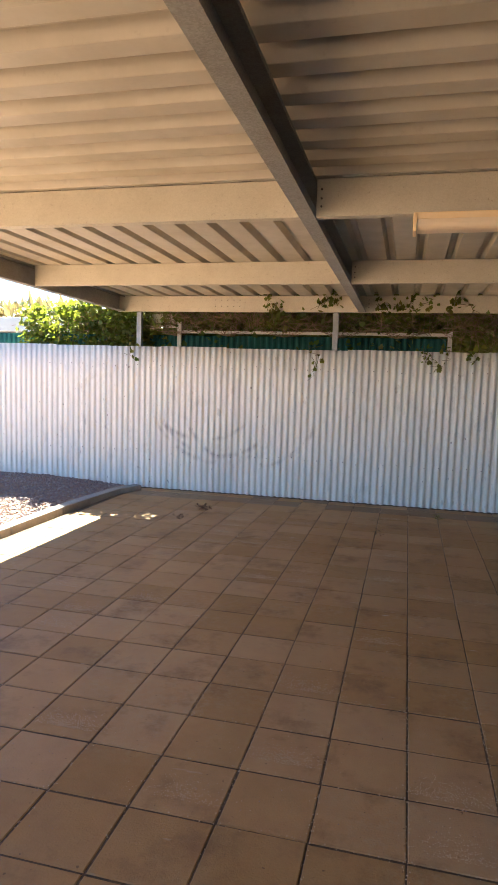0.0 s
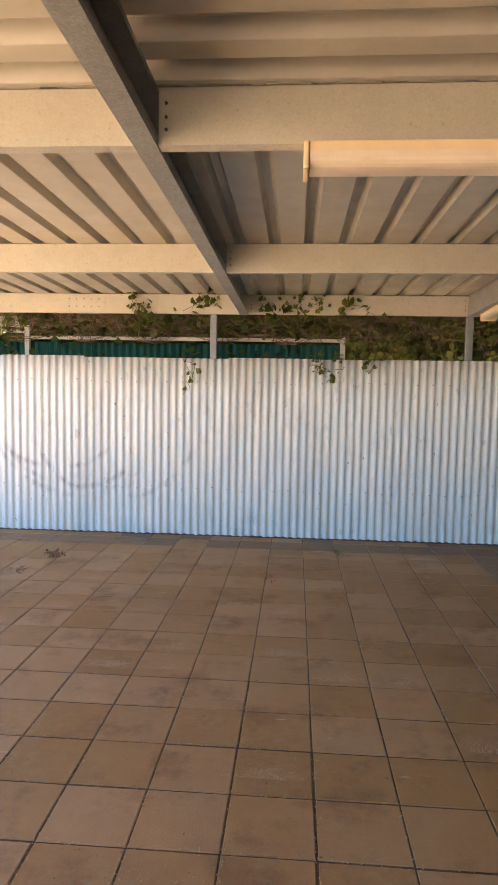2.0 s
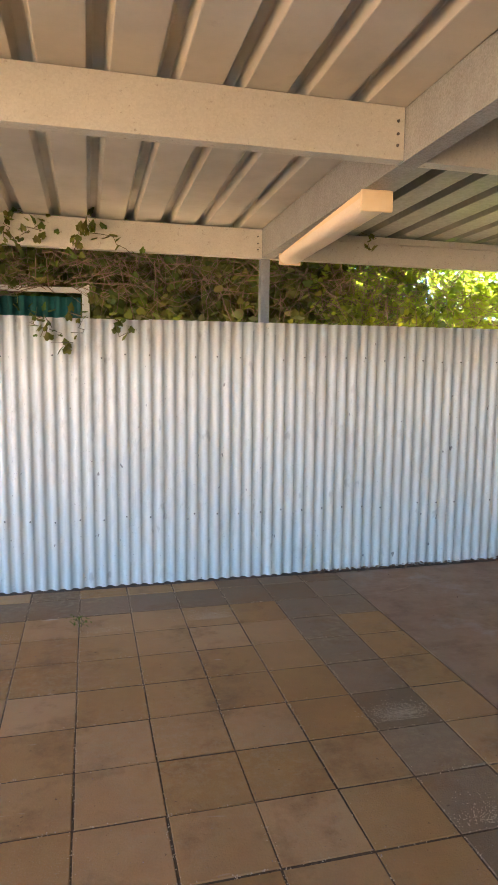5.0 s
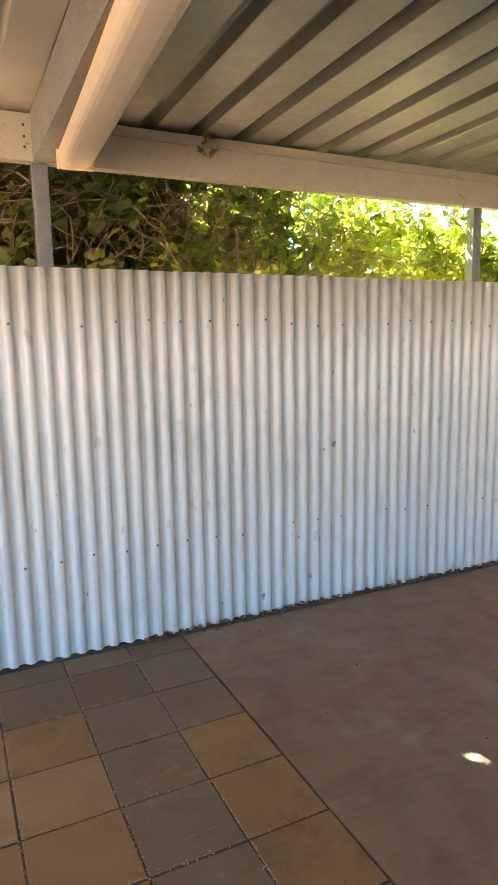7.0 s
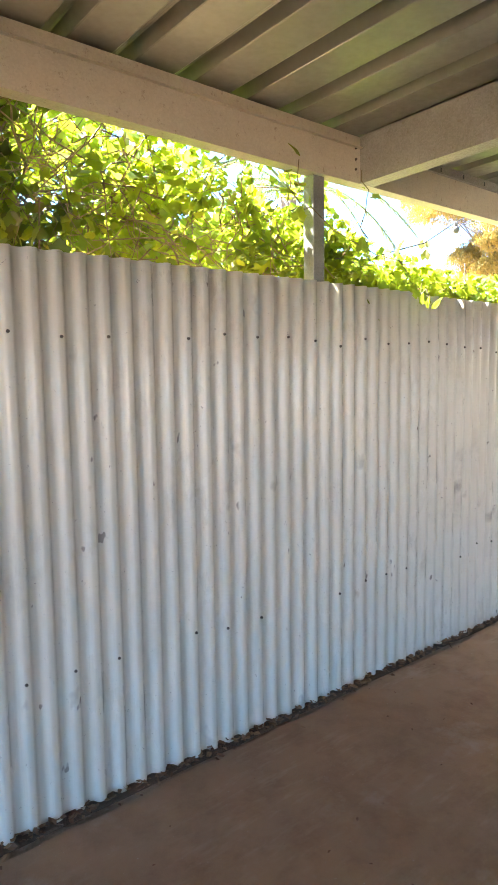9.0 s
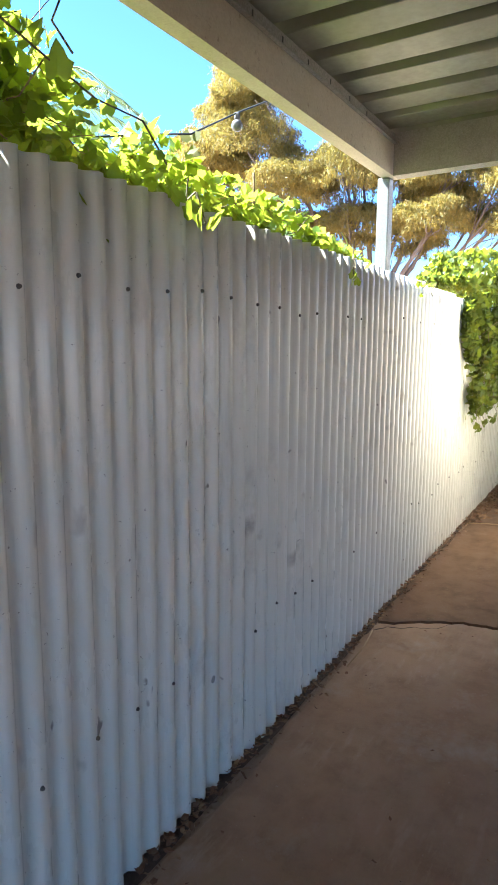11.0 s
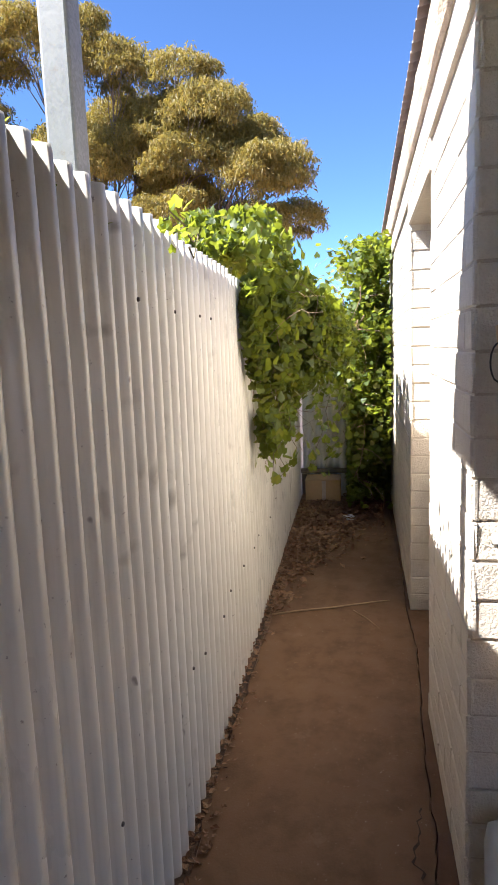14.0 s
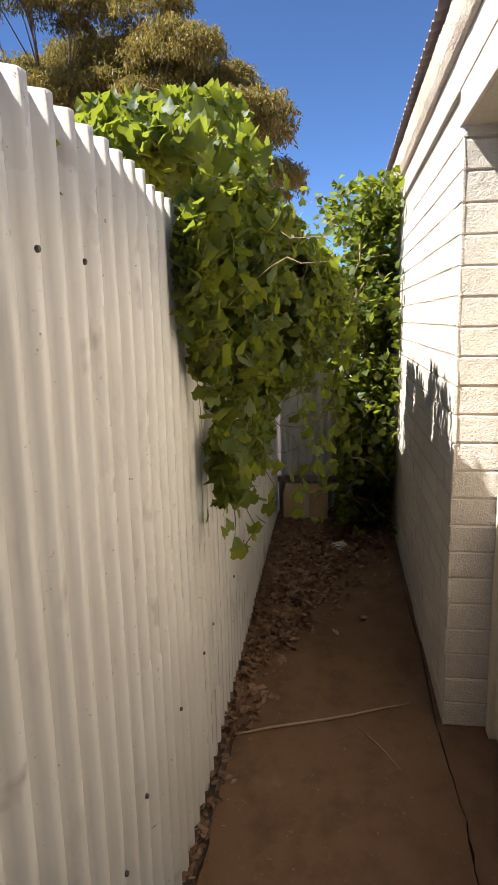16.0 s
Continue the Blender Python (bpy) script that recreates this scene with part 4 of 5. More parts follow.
for args in ((-1.68, 2.36, 0.06, -0.34, 34, 1), (-1.60, 2.30, 0.05, -0.2, 14, 2), (-0.98, 2.38, 0.02, -0.10, 16, 3), (-1.0, 2.33, -0.2, -0.1, 6, 4), (-0.42, 2.28, 0.15, -0.14, 22, 5),
             (-0.3, 2.26, 0.2, -0.02, 12, 6), (-0.08, 2.36, 0.05, -0.2, 10, 7), (0.05, 2.27, 0.05, 0.02, 8, 8), (0.42, 2.37, -0.12, -0.22, 20, 9), (0.4, 2.3, 0.35, -0.12, 5, 10),
             (0.08, 1.80, 0.02, -0.14, 12, 11), (0.12, 1.76, 0.14, -0.2, 9, 12), (0.5, 1.79, 0.1, -0.12, 10, 13), (0.36, 1.8, -0.02, -0.16, 5, 14), (-1.18, 1.8, 0.06, -0.16, 5, 15),
             (-1.15, 1.66, 0.0, -0.22, 4, 16), (-3.4, 1.8, 0.03, -0.22, 7, 17), (2.2, 2.40, 0.06, -0.12, 6, 18), (4.6, 1.80, 0.04, -0.08, 4, 19), (5.7, 1.79, 0.05, -0.09, 5, 20), (6.6, 1.76, 0.10, -0.07, 9, 21), (6.86, 1.75, 0.06, -0.05, 7, 22),
             (3.78, 2.03, 0.75, -0.21, 7, 30), (4.203, 2.22, 0.03, -0.25, 3, 31), (3.80, 2.2, 0.0, -0.22, 5, 32)):
    sprig(*args)

# gum tree beyond the passage
gum = base("gum_tree", 21.5, 12.6, 0, "large gum tree with golden-green domed crowns", "tree")
inv = gum.matrix_world.inverted()
rng = np.random.default_rng(61)
lobes = []
for cy, cz, rad in ((16.9, 7.9, 1.15), (15.3, 8.2, 1.25), (13.9, 8.3, 1.1), (15.9, 6.8, 1.4), (13.7, 6.9, 1.3), (12.4, 7.2, 1.2), (12.9, 5.6, 1.2), (10.9, 6.6, 1.05), (10.2, 5.5, 1.1), (9.8, 6.5, 0.9), (9.0, 5.8, 0.85),
                    (8.5, 5.1, 0.9), (8.0, 5.3, 0.7), (8.0, 4.7, 0.8), (8.6, 4.2, 0.6), (11.0, 5.0, 1.1), (17.6, 6.6, 1.2), (18.6, 7.2, 1.2), (14.6, 5.4, 1.2),
                    (9.4, 4.7, 0.8), (10.4, 4.3, 0.8), (11.6, 4.2, 0.9), (13.0, 4.5, 1.0), (8.9, 6.6, 0.7), (11.6, 6.0, 1.0), (12.0, 7.9, 0.9), (10.4, 7.5, 0.8), (15.5, 4.6, 1.2), (17.2, 5.2, 1.2), (16.4, 8.9, 1.0), (12.9, 8.6, 0.8), (9.6, 7.3, 0.7)):
    lobes.append(Vector((21.3 + float(rng.uniform(-1.8, 1.8)), cy, cz)))
    # each crown is a cluster of bumpy leafy domes, hollow underneath
    domes = [(lobes[-1], rad)]
    for _ in range(4):
        way = Vector(rng.normal(0, 1, 3)).normalized()
        way.z = way.z * 0.5 + 0.1
        domes.append((lobes[-1] + way * rad * 0.95, rad * float(rng.uniform(0.32, 0.55))))
    for k, (hub, size) in enumerate(domes):
        n = int(9000 * size * size) + 80
        d = rng.normal(0, 1, (n, 3))
        d /= np.linalg.norm(d, axis=1)[:, None]
        d[:, 2] = np.where(d[:, 2] < -0.3, -d[:, 2], d[:, 2])
        seed = len(lobes) * 7.3 + k
        bumps = np.array([noise.noise(Vector(q) * 3.1 + Vector((seed, 0, 0))) + 0.5 * noise.noise(Vector(q) * 8 + Vector((seed, 3, 0))) for q in d])
        reach = size * (1.0 + 0.30 * bumps) * (1 - 0.42 * np.abs(rng.normal(0, 0.5, n)))
        pts = np.array(hub) + d * reach[:, None] * np.array((1.05, 1.05, 0.82))
        pts = pts[(bumps > -0.30) | (rng.random(n) < 0.12)]
        n = len(pts)
        ob = scatter("crown", long_leaf(), pts, rng.uniform(0.06, 0.13, n), turns(rng, n, -0.8), GUM_LEAF, gum)
        ob.matrix_parent_inverse = inv
bm = bmesh.new()
fork = Vector((21.5, 12.6, 2.2))
tube(bm, [(21.5, 12.6, -0.1), (21.4, 12.55, 1.2), fork], [0.42, 0.34, 0.28], 10)
trunk = part("trunk", bm, BARK, gum, "", True)
trunk.matrix_parent_inverse = inv
for lo in lobes:
    bm = bmesh.new()
    mid = fork.lerp(lo, 0.5) + Vector((float(rng.normal(0, 0.3)), float(rng.normal(0, 0.3)), -0.35))
    tube(bm, [fork, fork.lerp(mid, 0.5), mid, mid.lerp(lo, 0.6), lo], [0.07, 0.055, 0.04, 0.026, 0.012], 6)
    for _ in range(7):
        a = mid.lerp(lo, float(rng.uniform(0.2, 1)))
        e = lo + Vector(rng.normal(0, 0.28, 3))
        tube(bm, [a, a.lerp(e, 0.5) + Vector(rng.normal(0, 0.1, 3)), e], [0.018, 0.012, 0.005], 4)
    ob = part("limb", bm, BARK, gum, "", True)
    ob.matrix_parent_inverse = inv

# palm behind the vines
palm = base("palm_tree", 10.6, 14.4, 0, "palm with long drooping feathery fronds", "tree")
rng = np.random.default_rng(71)
part("trunk", tube(bmesh.new(), [(0, 0, -0.1), (0.05, 0, 2.5), (0, 0, 4.9)], [0.2, 0.16, 0.15], 10), BARK, palm, "", True)
for i in range(13):
    a = 2 * math.pi * i / 13 + float(rng.normal(0, 0.15))
    up = float(rng.uniform(0.5, 1.5))
    out = Vector((math.cos(a), math.sin(a), 0))
    pts = [Vector((0, 0, 4.9)) + out * (2.3 * s) + Vector((0, 0, up * s * 1.5 - 2.2 * s * s)) for s in np.linspace(0, 1, 9)]
    bm = tube(bmesh.new(), pts, [0.03 * (1 - 0.09 * k) for k in range(9)], 4)
    side = out.cross(Vector((0, 0, 1)))
    for k in range(60):
        s = 0.12 + 0.88 * k / 60
        j = min(7, int(s * 8))
        p = pts[j].lerp(pts[j + 1], s * 8 - j)
        for sg in (-1, 1):
            tip = p + side * sg * 0.42 * (1.1 - 0.6 * s) + out * 0.2 + Vector((0, 0, -0.22 + 0.05 * float(rng.normal())))
            w = out * 0.012
            bm.faces.new([bm.verts.new(q) for q in (p - w, p + w, tip)])
    part("frond", bm, PALM_LEAF, palm)

grass = base("dry_hedge", -8.4, 14.5, 0, "tall straw-coloured dry plants beyond the shed", "plant")
n = 2600
places = np.stack([rng.normal(0, 1.6, n), rng.normal(0, 0.5, n), rng.uniform(2.0, 2.9, n)], 1)
scatter("foliage", long_leaf(), places, rng.uniform(0.25, 0.55, n), turns(rng, n, 1.2), DRY_GRASS, grass)

# ---- loose things by the house corner ----
broom = base("push_broom", 6.14, 6.19, 0, "wide black and red push broom with wooden handle against the wall", "broom")
foot, top = Vector((0.02, 0, 0.10)), Vector((0.375, 0.10, 1.45))
head = box(bmesh.new(), -0.035, 0.035, -0.22, 0.22, 0.052, 0.096, 0.012)
part("head", head, BLACK_PLASTIC, broom, "black plastic broom head")
part("centre_block", box(bmesh.new(), -0.040, 0.040, -0.055, 0.05, 0.050, 0.102, 0.010), RED_PLASTIC, broom, "dark red plastic centre")
bm = bmesh.new()
disc = bmesh.ops.create_cone(bm, cap_ends=True, segments=20, radius1=0.017, radius2=0.017, depth=0.002, matrix=Matrix.Translation((-0.0362, 0.105, 0.075)) @ Matrix.Rotation(radians(90), 4, "Y"))
part("badge", bm, PALE_INK, broom, "small round pale badge")
rng = np.random.default_rng(81)
v, f = [], []
for i in range(1700):
    x, y = rng.uniform(-0.03, 0.03), rng.uniform(-0.215, 0.215)
    tx, ty = x * 1.35 + rng.normal(0, 0.004), y * 1.07 + rng.normal(0, 0.006)
    k = len(v)
    v += [(x - 0.0012, y, 0.055), (x + 0.0012, y, 0.055), (tx, ty + 0.0012, 0.003), (x, y + 0.0016, 0.055)]
    f += [(k, k + 1, k + 2), (k + 1, k + 3, k + 2), (k + 3, k, k + 2)]
mesh_part("bristles", v, f, BRISTLE, broom, "brown fibre bristles")
axis = (top - foot).normalized()
seg = lambda a, b: [foot + axis * a, foot + axis * b]
part("socket", tube(bmesh.new(), seg(-0.02, 0.12), [0.028, 0.020], 12), BLACK_PLASTIC, broom, "", True)
part("ferrule", tube(bmesh.new(), seg(0.12, 0.20), [0.0165, 0.0155], 12), STEEL_WIRE, broom, "", True)
part("handle", tube(bmesh.new(), seg(0.05, 1.40), [0.0135, 0.0135], 12), WOOD, broom, "varnished wooden handle", True)
part("grip", tube(bmesh.new(), seg(0.84, 0.97), [0.0165, 0.0165], 12), BLACK_PLASTIC, broom, "black rubber grip", True)
part("label", tube(bmesh.new(), seg(0.34, 0.56), [0.0143, 0.0143], 12), LABEL_BLUE, broom, "dark paper label", True)
for s in range(3):
    a = foot + axis * (0.40 + 0.05 * s)
    bm = box(bmesh.new(), -0.0008, 0.0008, -0.004, 0.004, -0.014, 0.014)
    ob = part("label_text", bm, PALE_INK, broom)
    ob.location = a + Vector((-0.0150, 0.002, 0))
for sg in (-1, 1):
    a, b = Vector((-0.03, 0.16 * sg, 0.095)), foot + axis * 0.23
    part("brace", tube(bmesh.new(), [a, a.lerp(b, 0.6) + Vector((0, 0.02 * sg, 0)), b + Vector((0, 0.03 * sg, 0.005)), b], 0.0035, 6), STEEL_WIRE, broom, "", True)
loop = [foot + axis * 1.37 + Vector((-0.012, 0.010 + 0.018 * math.sin(a), -0.045 + 0.04 * math.cos(a))) for a in np.linspace(0, 5.6, 16)]
part("hanging_loop", tube(bmesh.new(), loop, 0.0022, 5), BLACK_PLASTIC, broom, "", True)

shovel = base("square_shovel", 6.46, 6.18, 0, "cream square-mouth shovel with a D grip, leaning on the brick wall", "shovel")
bm = bmesh.new()
rows = []
for i, z in enumerate(np.linspace(0.004, 0.34, 9)):
    row = []
    for j, y in enumerate(np.linspace(-0.132, 0.132, 9)):
        cup = 0.020 * (abs(y) / 0.132) ** 4
        w = 1.0 if z < 0.31 else 0.93
        row.append(bm.verts.new((0.16 * z - cup, y * w, z)))
    rows.append(row)
for a, b in zip(rows, rows[1:]):
    for j in range(8):
        bm.faces.new((a[j], a[j + 1], b[j + 1], b[j]))
ext = bmesh.ops.extrude_face_region(bm, geom=bm.faces[:])
for e in ext["geom"]:
    if isinstance(e, bmesh.types.BMVert):
        e.co.x += 0.004
bmesh.ops.recalc_face_normals(bm, faces=bm.faces)
part("blade", bm, WHITE_PAINT, shovel, "cream-painted steel blade", True)
low, high = Vector((0.052, 0.01, 0.30)), Vector((0.075, 0.055, 0.90))
part("socket", tube(bmesh.new(), [low, low.lerp(high, 0.3)], [0.026, 0.017], 10), WHITE_PAINT, shovel, "", True)
part("shaft", tube(bmesh.new(), [low.lerp(high, 0.25), high], 0.0145, 10), WOOD_OLD, shovel, "worn wooden shaft", True)
for sg in (-1, 1):
    e = high + Vector((0, 0.052 * sg, 0.09))
    part("grip_arm", tube(bmesh.new(), [high + Vector((0, 0, -0.02)), high + Vector((0, 0.022 * sg, 0.02)), high + Vector((0, 0.045 * sg, 0.055)), e], [0.012, 0.009, 0.008, 0.008], 8), WHITE_PAINT, shovel, "", True)
part("grip_bar", tube(bmesh.new(), [high + Vector((0, -0.062, 0.093)), high + Vector((0, 0.062, 0.093))], 0.0125, 10), WHITE_PAINT, shovel, "", True)

# ---- end of the passage ----
crate = base("cardboard_box", 10.80, 6.86, 0, "closed brown cardboard box on the leaf litter", "box")
part("body", box(bmesh.new(), -0.12, 0.14, -0.16, 0.15, 0.008, 0.235, 0.004), CARDBOARD, crate)
for a, b in ((-0.16, -0.006), (-0.002, 0.15)):
    part("flap", box(bmesh.new(), -0.122, 0.142, a, b, 0.236, 0.241), CARDBOARD, crate)
part("tape", box(bmesh.new(), -0.1225, -0.1212, -0.03, 0.005, 0.05, 0.234), FASCIA, crate)
rail = base("timber_edging", 10.98, 6.75, 0, "dark weathered timber rail behind the box", "timber")
part("rail", box(bmesh.new(), -0.03, 0.02, -0.42, 0.32, 0.25, 0.29, 0.006), BARK, rail)
for y in (-0.36, 0.24):
    part("stake", box(bmesh.new(), -0.035, 0.03, y, y + 0.07, 0, 0.248, 0.006), BARK, rail)

rng = np.random.default_rng(91)
n = 6000
lx = 10.9 - np.abs(rng.normal(0, 0.95, n))
lx = np.where(lx < 8.3, rng.uniform(8.9, 10.8, n), lx)
wide = 0.11 + 0.58 * np.clip((lx - 8.6) / 2.0, 0, 1)
ly = 7.05 - np.abs(rng.normal(0, 0.5, n)) * wide
places = np.stack([lx, np.maximum(ly, 6.36), 0.012 + rng.uniform(0, 0.05, n) * np.clip((lx - 8.6) / 2.0, 0.15, 1)], 1)
tagged(scatter("leaf_litter", chip_leaf(), places, rng.uniform(0.018, 0.048, n), turns(rng, n, 0, 0.35), DRY_LEAF), "drift of dead brown leaves on the concrete path", "leaf litter", "", "stuff")
n = 260
places = np.stack([rng.uniform(2.3, 10.0, n), rng.uniform(5.2, 7.0, n), np.full(n, 0.010)], 1)
places = places[(places[:, 0] < 6.2) | (places[:, 1] > 6.45)]
tagged(scatter("path_litter", chip_leaf(), places, rng.uniform(0.004, 0.017, len(places)), turns(rng, len(places), 0, 0.5), DRY_LEAF), "scattered crumbs of leaf and stone on the path", "litter", "", "stuff")
n = 1500
places = np.stack([rng.uniform(-3.2, 2.05, n), rng.uniform(1.0, 7.0, n), np.full(n, 0.002)], 1)
tagged(scatter("floor_grit", pebble(), places, rng.uniform(0.002, 0.006, n), turns(rng, n), GRAVEL), "fine sandy grit on the tiles", "grit", "", "stuff")


n = 26000
gi, gj = rng.integers(-10, 8, n) * 0.3, 4.5 + rng.integers(-10, 9, n) * 0.3
run = rng.random(n) < 0.6
px = np.where(run, gi + 0.0015 + rng.normal(0, 0.006, n), rng.uniform(-3.1, 2.05, n))
py = np.where(run, rng.uniform(1.3, 7.0, n), gj + 0.0015 + rng.normal(0, 0.006, n))
keep = np.array([noise.noise(Vector((a * 1.1, b * 1.1, 3))) > -0.1 + 0.25 * rng.normal() for a, b in zip(px, py)]) & (px < 2.07)
places = np.stack([px, py, np.full(n, 0.0012)], 1)[keep]
tagged(scatter("joint_sand", pebble(), places, rng.uniform(0.003, 0.0075, len(places)), turns(rng, len(places)), SAND), "sandy crumbs along the tile joints", "sand", "", "stuff")

spots = []
for _ in range(46):
    cx, cy = 0.3 * int(rng.integers(-9, 6)) + 0.15, 4.5 + 0.3 * int(rng.integers(-10, 7)) + float(rng.uniform(0.02, 0.10))
    m = int(rng.integers(160, 620))
    spots.append(np.stack([np.clip(cx + rng.normal(0, 0.075, m), -3.2, 2.06), cy + np.abs(rng.normal(0, 0.055, m)), np.full(m, 0.0018)], 1))
places = np.concatenate(spots)
tagged(scatter("loose_sand", pebble(), places, rng.uniform(0.0025, 0.0062, len(places)), turns(rng, len(places)), SAND), "thin drifts of pale loose sand on the tiles", "sand", "", "stuff")


def stick(points, r, label):
    tagged(part("stick", tube(bmesh.new(), points, r, 6), WOOD_OLD, None, "", True), label, "stick")


stick([(8.33, 7.03, 0.012), (8.38, 6.90, 0.015), (8.44, 6.72, 0.013), (8.47, 6.62, 0.018), (8.53, 6.50, 0.013), (8.565, 6.40, 0.012)], [0.004, 0.0045, 0.0045, 0.004, 0.0035, 0.002], "thin dry stick lying across the concrete path")
stick([(8.42, 6.60, 0.010), (8.30, 6.52, 0.011), (8.20, 6.47, 0.010)], [0.002, 0.002, 0.001], "thin dry twig lying on the concrete path")
stick([(3.18, 6.02, 0.004), (3.13, 5.88, 0.008), (3.06, 5.80, 0.004)], [0.0012, 0.0018, 0.0025], "pale dry straw lying on the concrete slab")
stick([(2.56, 6.72, 0.003), (2.42, 6.62, 0.006), (2.28, 6.58, 0.004)], [0.0008, 0.0012, 0.0012], "pale dry grass stalk lying on the concrete slab")
stick([(6.10, 7.02, 0.02), (5.9, 6.99, 0.03), (5.72, 7.0, 0.012)], [0.004, 0.004, 0.002], "dry twig lying at the foot of the fence")

bm = bmesh.new()
bmesh.ops.create_icosphere(bm, subdivisions=2, radius=0.05, matrix=Matrix.Translation((10.2, 6.63, 0.035)) @ Matrix.Diagonal((0.8, 1.1, 0.5, 1)))
for vtx in bm.verts:
    vtx.co += Vector((1, 1, 0.6)) * 0.02 * noise.noise(vtx.co * 40)
tagged(part("paper_scrap", bm, PAPER), "crumpled scrap of white paper on dead leaves", "paper")


def weed(x, y, n, size, material, label, seed):
    r = np.random.default_rng(seed)
    t = base("weed", x, y, 0, label, "weed", "weeds in the joints")
    bm = bmesh.new()
    for _ in range(5):
        tube(bm, [(0, 0, -0.004), (r.normal(0, 0.02), r.normal(0, 0.02), 0.03), (r.normal(0, 0.05), r.normal(0, 0.05), 0.055)], 0.0012, 4)
    part("stem", bm, VINE_STEM, t)
    p = r.normal(0, 0.035, (n, 3)) * (1, 1, 0) + np.stack([np.zeros(n), np.zeros(n), r.uniform(0.01, 0.06, n)], 1)
    scatter("foliage", chip_leaf(), p, r.uniform(0.5, 1.2, n) * size, turns(r, n, 0.4), material, t)


weed(0.31, 6.44, 46, 0.018, LEAF_DARK, "small green weed growing between the tiles", 1)
weed(-0.295, 5.62, 18, 0.02, DRY_LEAF, "small withered weed between the tiles", 2)
weed(-2.12, 6.03, 60, 0.03, DRY_LEAF, "clump of dry dead leaves on the tiles", 3)
weed(-2.2, 5.55, 20, 0.022, DRY_LEAF, "few dry dead leaves on the tiles", 4)

# string of lights over the vine
lights = base("light_string", 5.2, 7.4, 1.9, "thin dark outdoor light string with a small bulb", "light string")
pts = [(-0.9, 0.1, -0.02), (-0.47, 0, 0.10), (-0.28, 0, 0.155), (-0.06, 0, 0.215), (0.24, 0, 0.37), (0.42, -0.1, 0.47), (0.62, -0.24, 0.44)]
part("cable", tube(bmesh.new(), pts, 0.0035, 6), CABLE, lights, "", True)
bm = bmesh.new()
bmesh.ops.create_uvsphere(bm, u_segments=12, v_segments=8, radius=0.022, matrix=Matrix.Translation((0.24, 0, 0.325)))
tube(bm, [(0.24, 0, 0.37), (0.24, 0, 0.34)], [0.01, 0.013], 8)
part("bulb", bm, BULB, lights, "", True)
r = np.random.default_rng(7)
scatter("foliage", lobed_leaf(), np.array([(-0.28, 0, 0.15), (-0.06, 0, 0.20), (-0.05, 0, 0.14), (-0.42, 0, 0.10)]), np.array([0.09, 0.08, 0.06, 0.09]), turns(r, 4, 1.5), LEAF_DARK, lights)

# ---- small pieces: leaves, tiles, bricks ----
v, f = lobed_leaf()
leaf_mesh = bpy.data.meshes.new("leaf")
leaf_mesh.from_pydata(v.tolist(), [], f)
leaf_mesh.polygons.foreach_set("use_smooth", [True] * len(leaf_mesh.polygons))
leaf_mesh.materials.append(LEAF_SHADE_TINT)
rng = np.random.default_rng(101)
mats = turns(rng, 280, 1.1)
inv = HANG.matrix_world.inverted()
for i in range(280):
    x, y, z = hanging(rng)
    y = min(y, 7.04) - 0.035
    s = float(rng.uniform(0.045, 0.08))
    m = Matrix([list(mats[i][k] * s) + [c] for k, c in enumerate((x, y, z))] + [[0, 0, 0, 1]])
    shared("leaf", leaf_mesh, HANG, inv @ m)


def tile_data(name, w, d, material):
    b, t = 0.003, 0.020
    v = []
    for inset, z in ((0, -t), (0, -b), (b, 0.0)):
        v += [(inset, inset, z), (w - inset, inset, z), (w - inset, d - inset, z), (inset, d - inset, z)]
    f = [(8, 9, 10, 11)] + [(a + i, a + (i + 1) % 4, a + 4 + (i + 1) % 4, a + 4 + i) for a in (0, 4) for i in range(4)]
    me = bpy.data.meshes.new(name)
    me.from_pydata(v, [], f)
    me.materials.append(material)
    return me, v, f


rng = np.random.default_rng(111)
meshes = {}
rest_v, rest_f = {0: [], 1: []}, {0: [], 1: []}
for i in range(-11, 7):
    for j in range(-16, 9):
        x, y = 0.3 * i, 4.5 + 0.3 * j
        w = 0.2934 if i < 6 else 0.275
        d = 0.2918 if j < 8 else 0.150
        dark = (5 == i and j > -5) or (j == 7 and i > -12 and rng.random() < 0.75) or (j == 8 and rng.random() < 0.15) or (i == 6 and j > 5)
        key = (w, d, bool(dark))
        if key not in meshes:
            meshes[key] = tile_data("tile", w, d, TILE_DARK if dark else TILE)
        me, v, f = meshes[key]
        m = pose(x + 0.0033 + rng.normal(0, 0.0009), y + 0.0041 + rng.normal(0, 0.001), float(np.clip(rng.normal(0, 0.0005), -0.001, 0.001)), float(np.clip(rng.normal(0, 0.06), -0.12, 0.12)), float(np.clip(rng.normal(0, 0.06), -0.12, 0.12)), rng.normal(0, 0.15))
        if -9 < i and y > 1.4:
            shared("tile", me, floor, m)
        else:
            k = int(dark)
            off = len(rest_v[k])
            rest_v[k] += [tuple(m @ Vector(p)) for p in v]
            rest_f[k] += [tuple(off + q for q in face) for face in f]
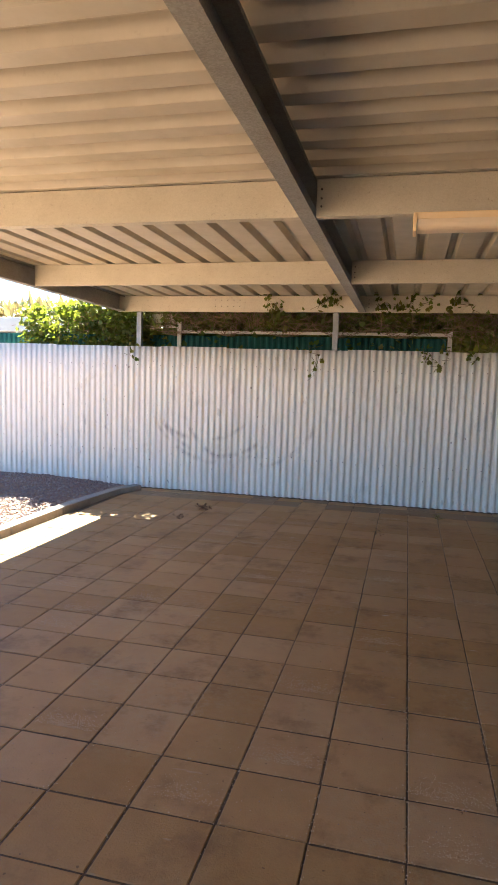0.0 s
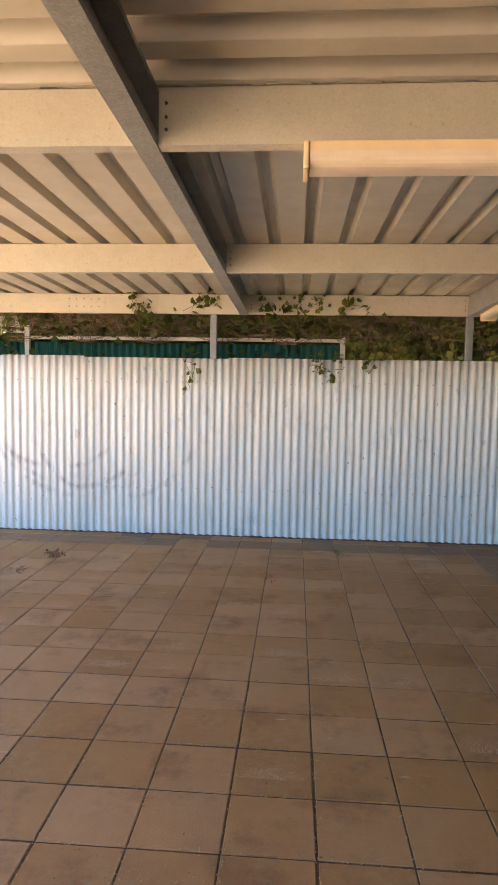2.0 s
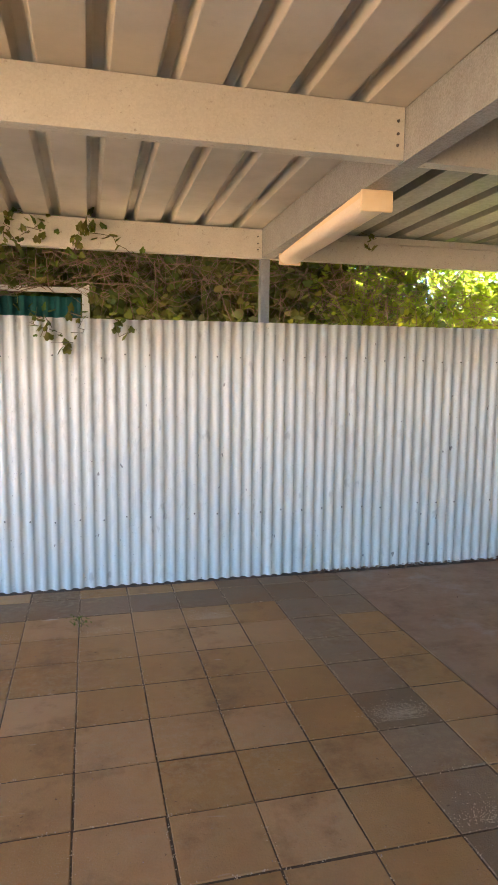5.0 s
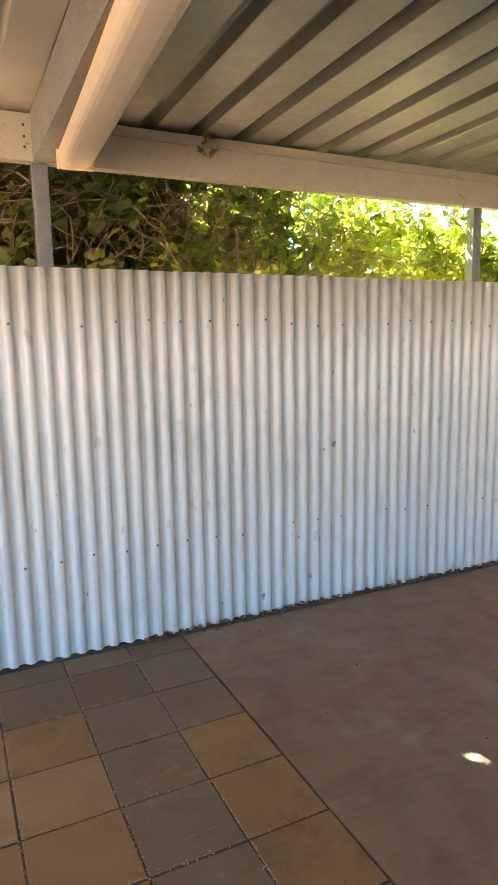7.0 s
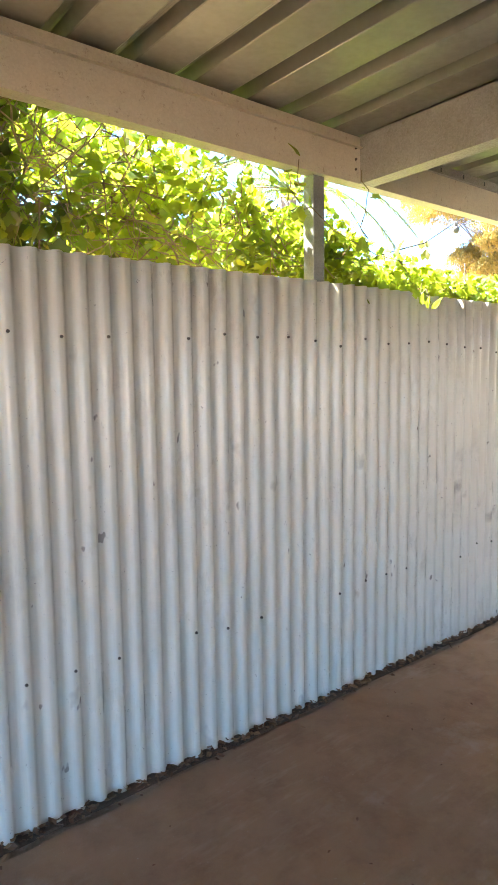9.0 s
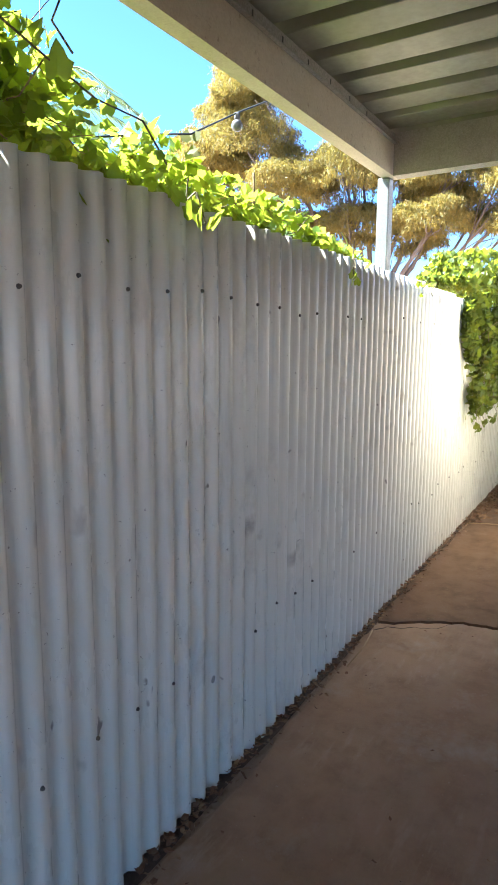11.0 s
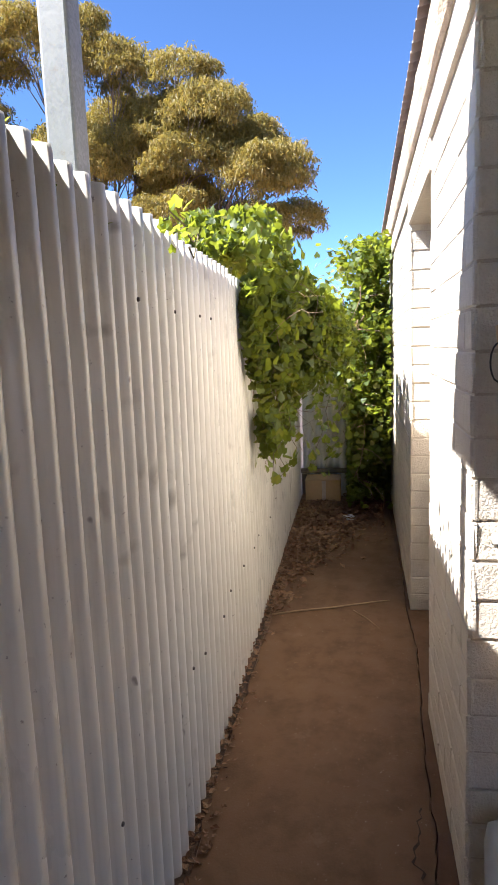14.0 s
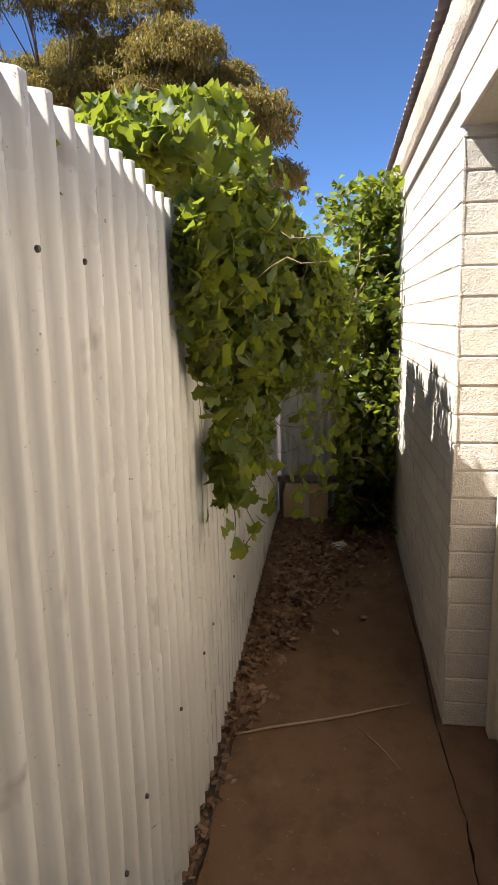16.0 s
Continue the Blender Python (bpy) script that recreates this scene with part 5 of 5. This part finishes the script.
for k, material in ((0, TILE), (1, TILE_DARK)):
    if rest_v[k]:
        tagged(mesh_part("tiles", rest_v[k], rest_f[k], material, floor), "", "", "", "stuff")


def brick_data(length, depth=0.010, high=COURSE - 0.0065, seed=0):
    """A brick face proud of its mortar, with softened uneven edges."""
    r = np.random.default_rng(seed)
    b = 0.0035
    v = []
    for inset, y in ((0, -depth), (0, -b), (b, 0.0)):
        for x, z in ((inset, inset), (length - inset, inset), (length - inset, high - inset), (inset, high - inset)):
            v.append((x + r.normal(0, 0.0012), y + (r.normal(0, 0.0008) if inset else 0), z + r.normal(0, 0.0012)))
    f = [(11, 10, 9, 8)] + [(a + (i + 1) % 4, a + i, a + 4 + i, a + 4 + (i + 1) % 4) for a in (0, 4) for i in range(4)]
    me = bpy.data.meshes.new("brick")
    me.from_pydata(v, [], f)
    me.materials.append(PAINTED_BRICK)
    return me


LONG, HALF = 0.292, 0.141
store = {}


def lay(parent, start, end, z, odd, m, rng):
    """One course of bricks from start to end along the local x of m."""
    s = start
    first = True
    while s < end - 0.03:
        want = HALF if (first and odd) else LONG
        w = round(min(want, end - s), 3)
        if end - (s + w + 0.009) < 0.05:
            w = round(end - s, 3)
        key = (w, int(rng.integers(0, 3)))
        if key not in store:
            store[key] = brick_data(w, seed=len(store))
        shared("brick", store[key], parent, m @ Matrix.Translation((s, -0.0052 + 0.0008 * rng.normal(), z)))
        s, first = s + w + 0.009, False


rng = np.random.default_rng(121)
for c in range(23):
    z = c * COURSE + 0.004
    if z > 2.02:
        continue
    lay(wall_n, 0.0, 0.926, z, c % 2, Matrix(), rng)
    lay(wall_n, 1.90, 4.65, z, c % 2, Matrix(), rng)
    # the door's far reveal and the corner's west face
    lay(wall_n, 0.0, 0.185, z, False, Matrix.Translation((1.897, -0.190, 0)) @ Matrix.Rotation(radians(90), 4, "Z"), rng)
for c in range(25):
    z = c * COURSE + 0.004
    lay(wall_w, 0.0, 0.90, z, 1 - c % 2, Matrix.Translation((-0.003, 0.0, 0)) @ Matrix.Rotation(radians(90), 4, "Z") @ Matrix.Translation((-0.90, 0, 0)), rng)
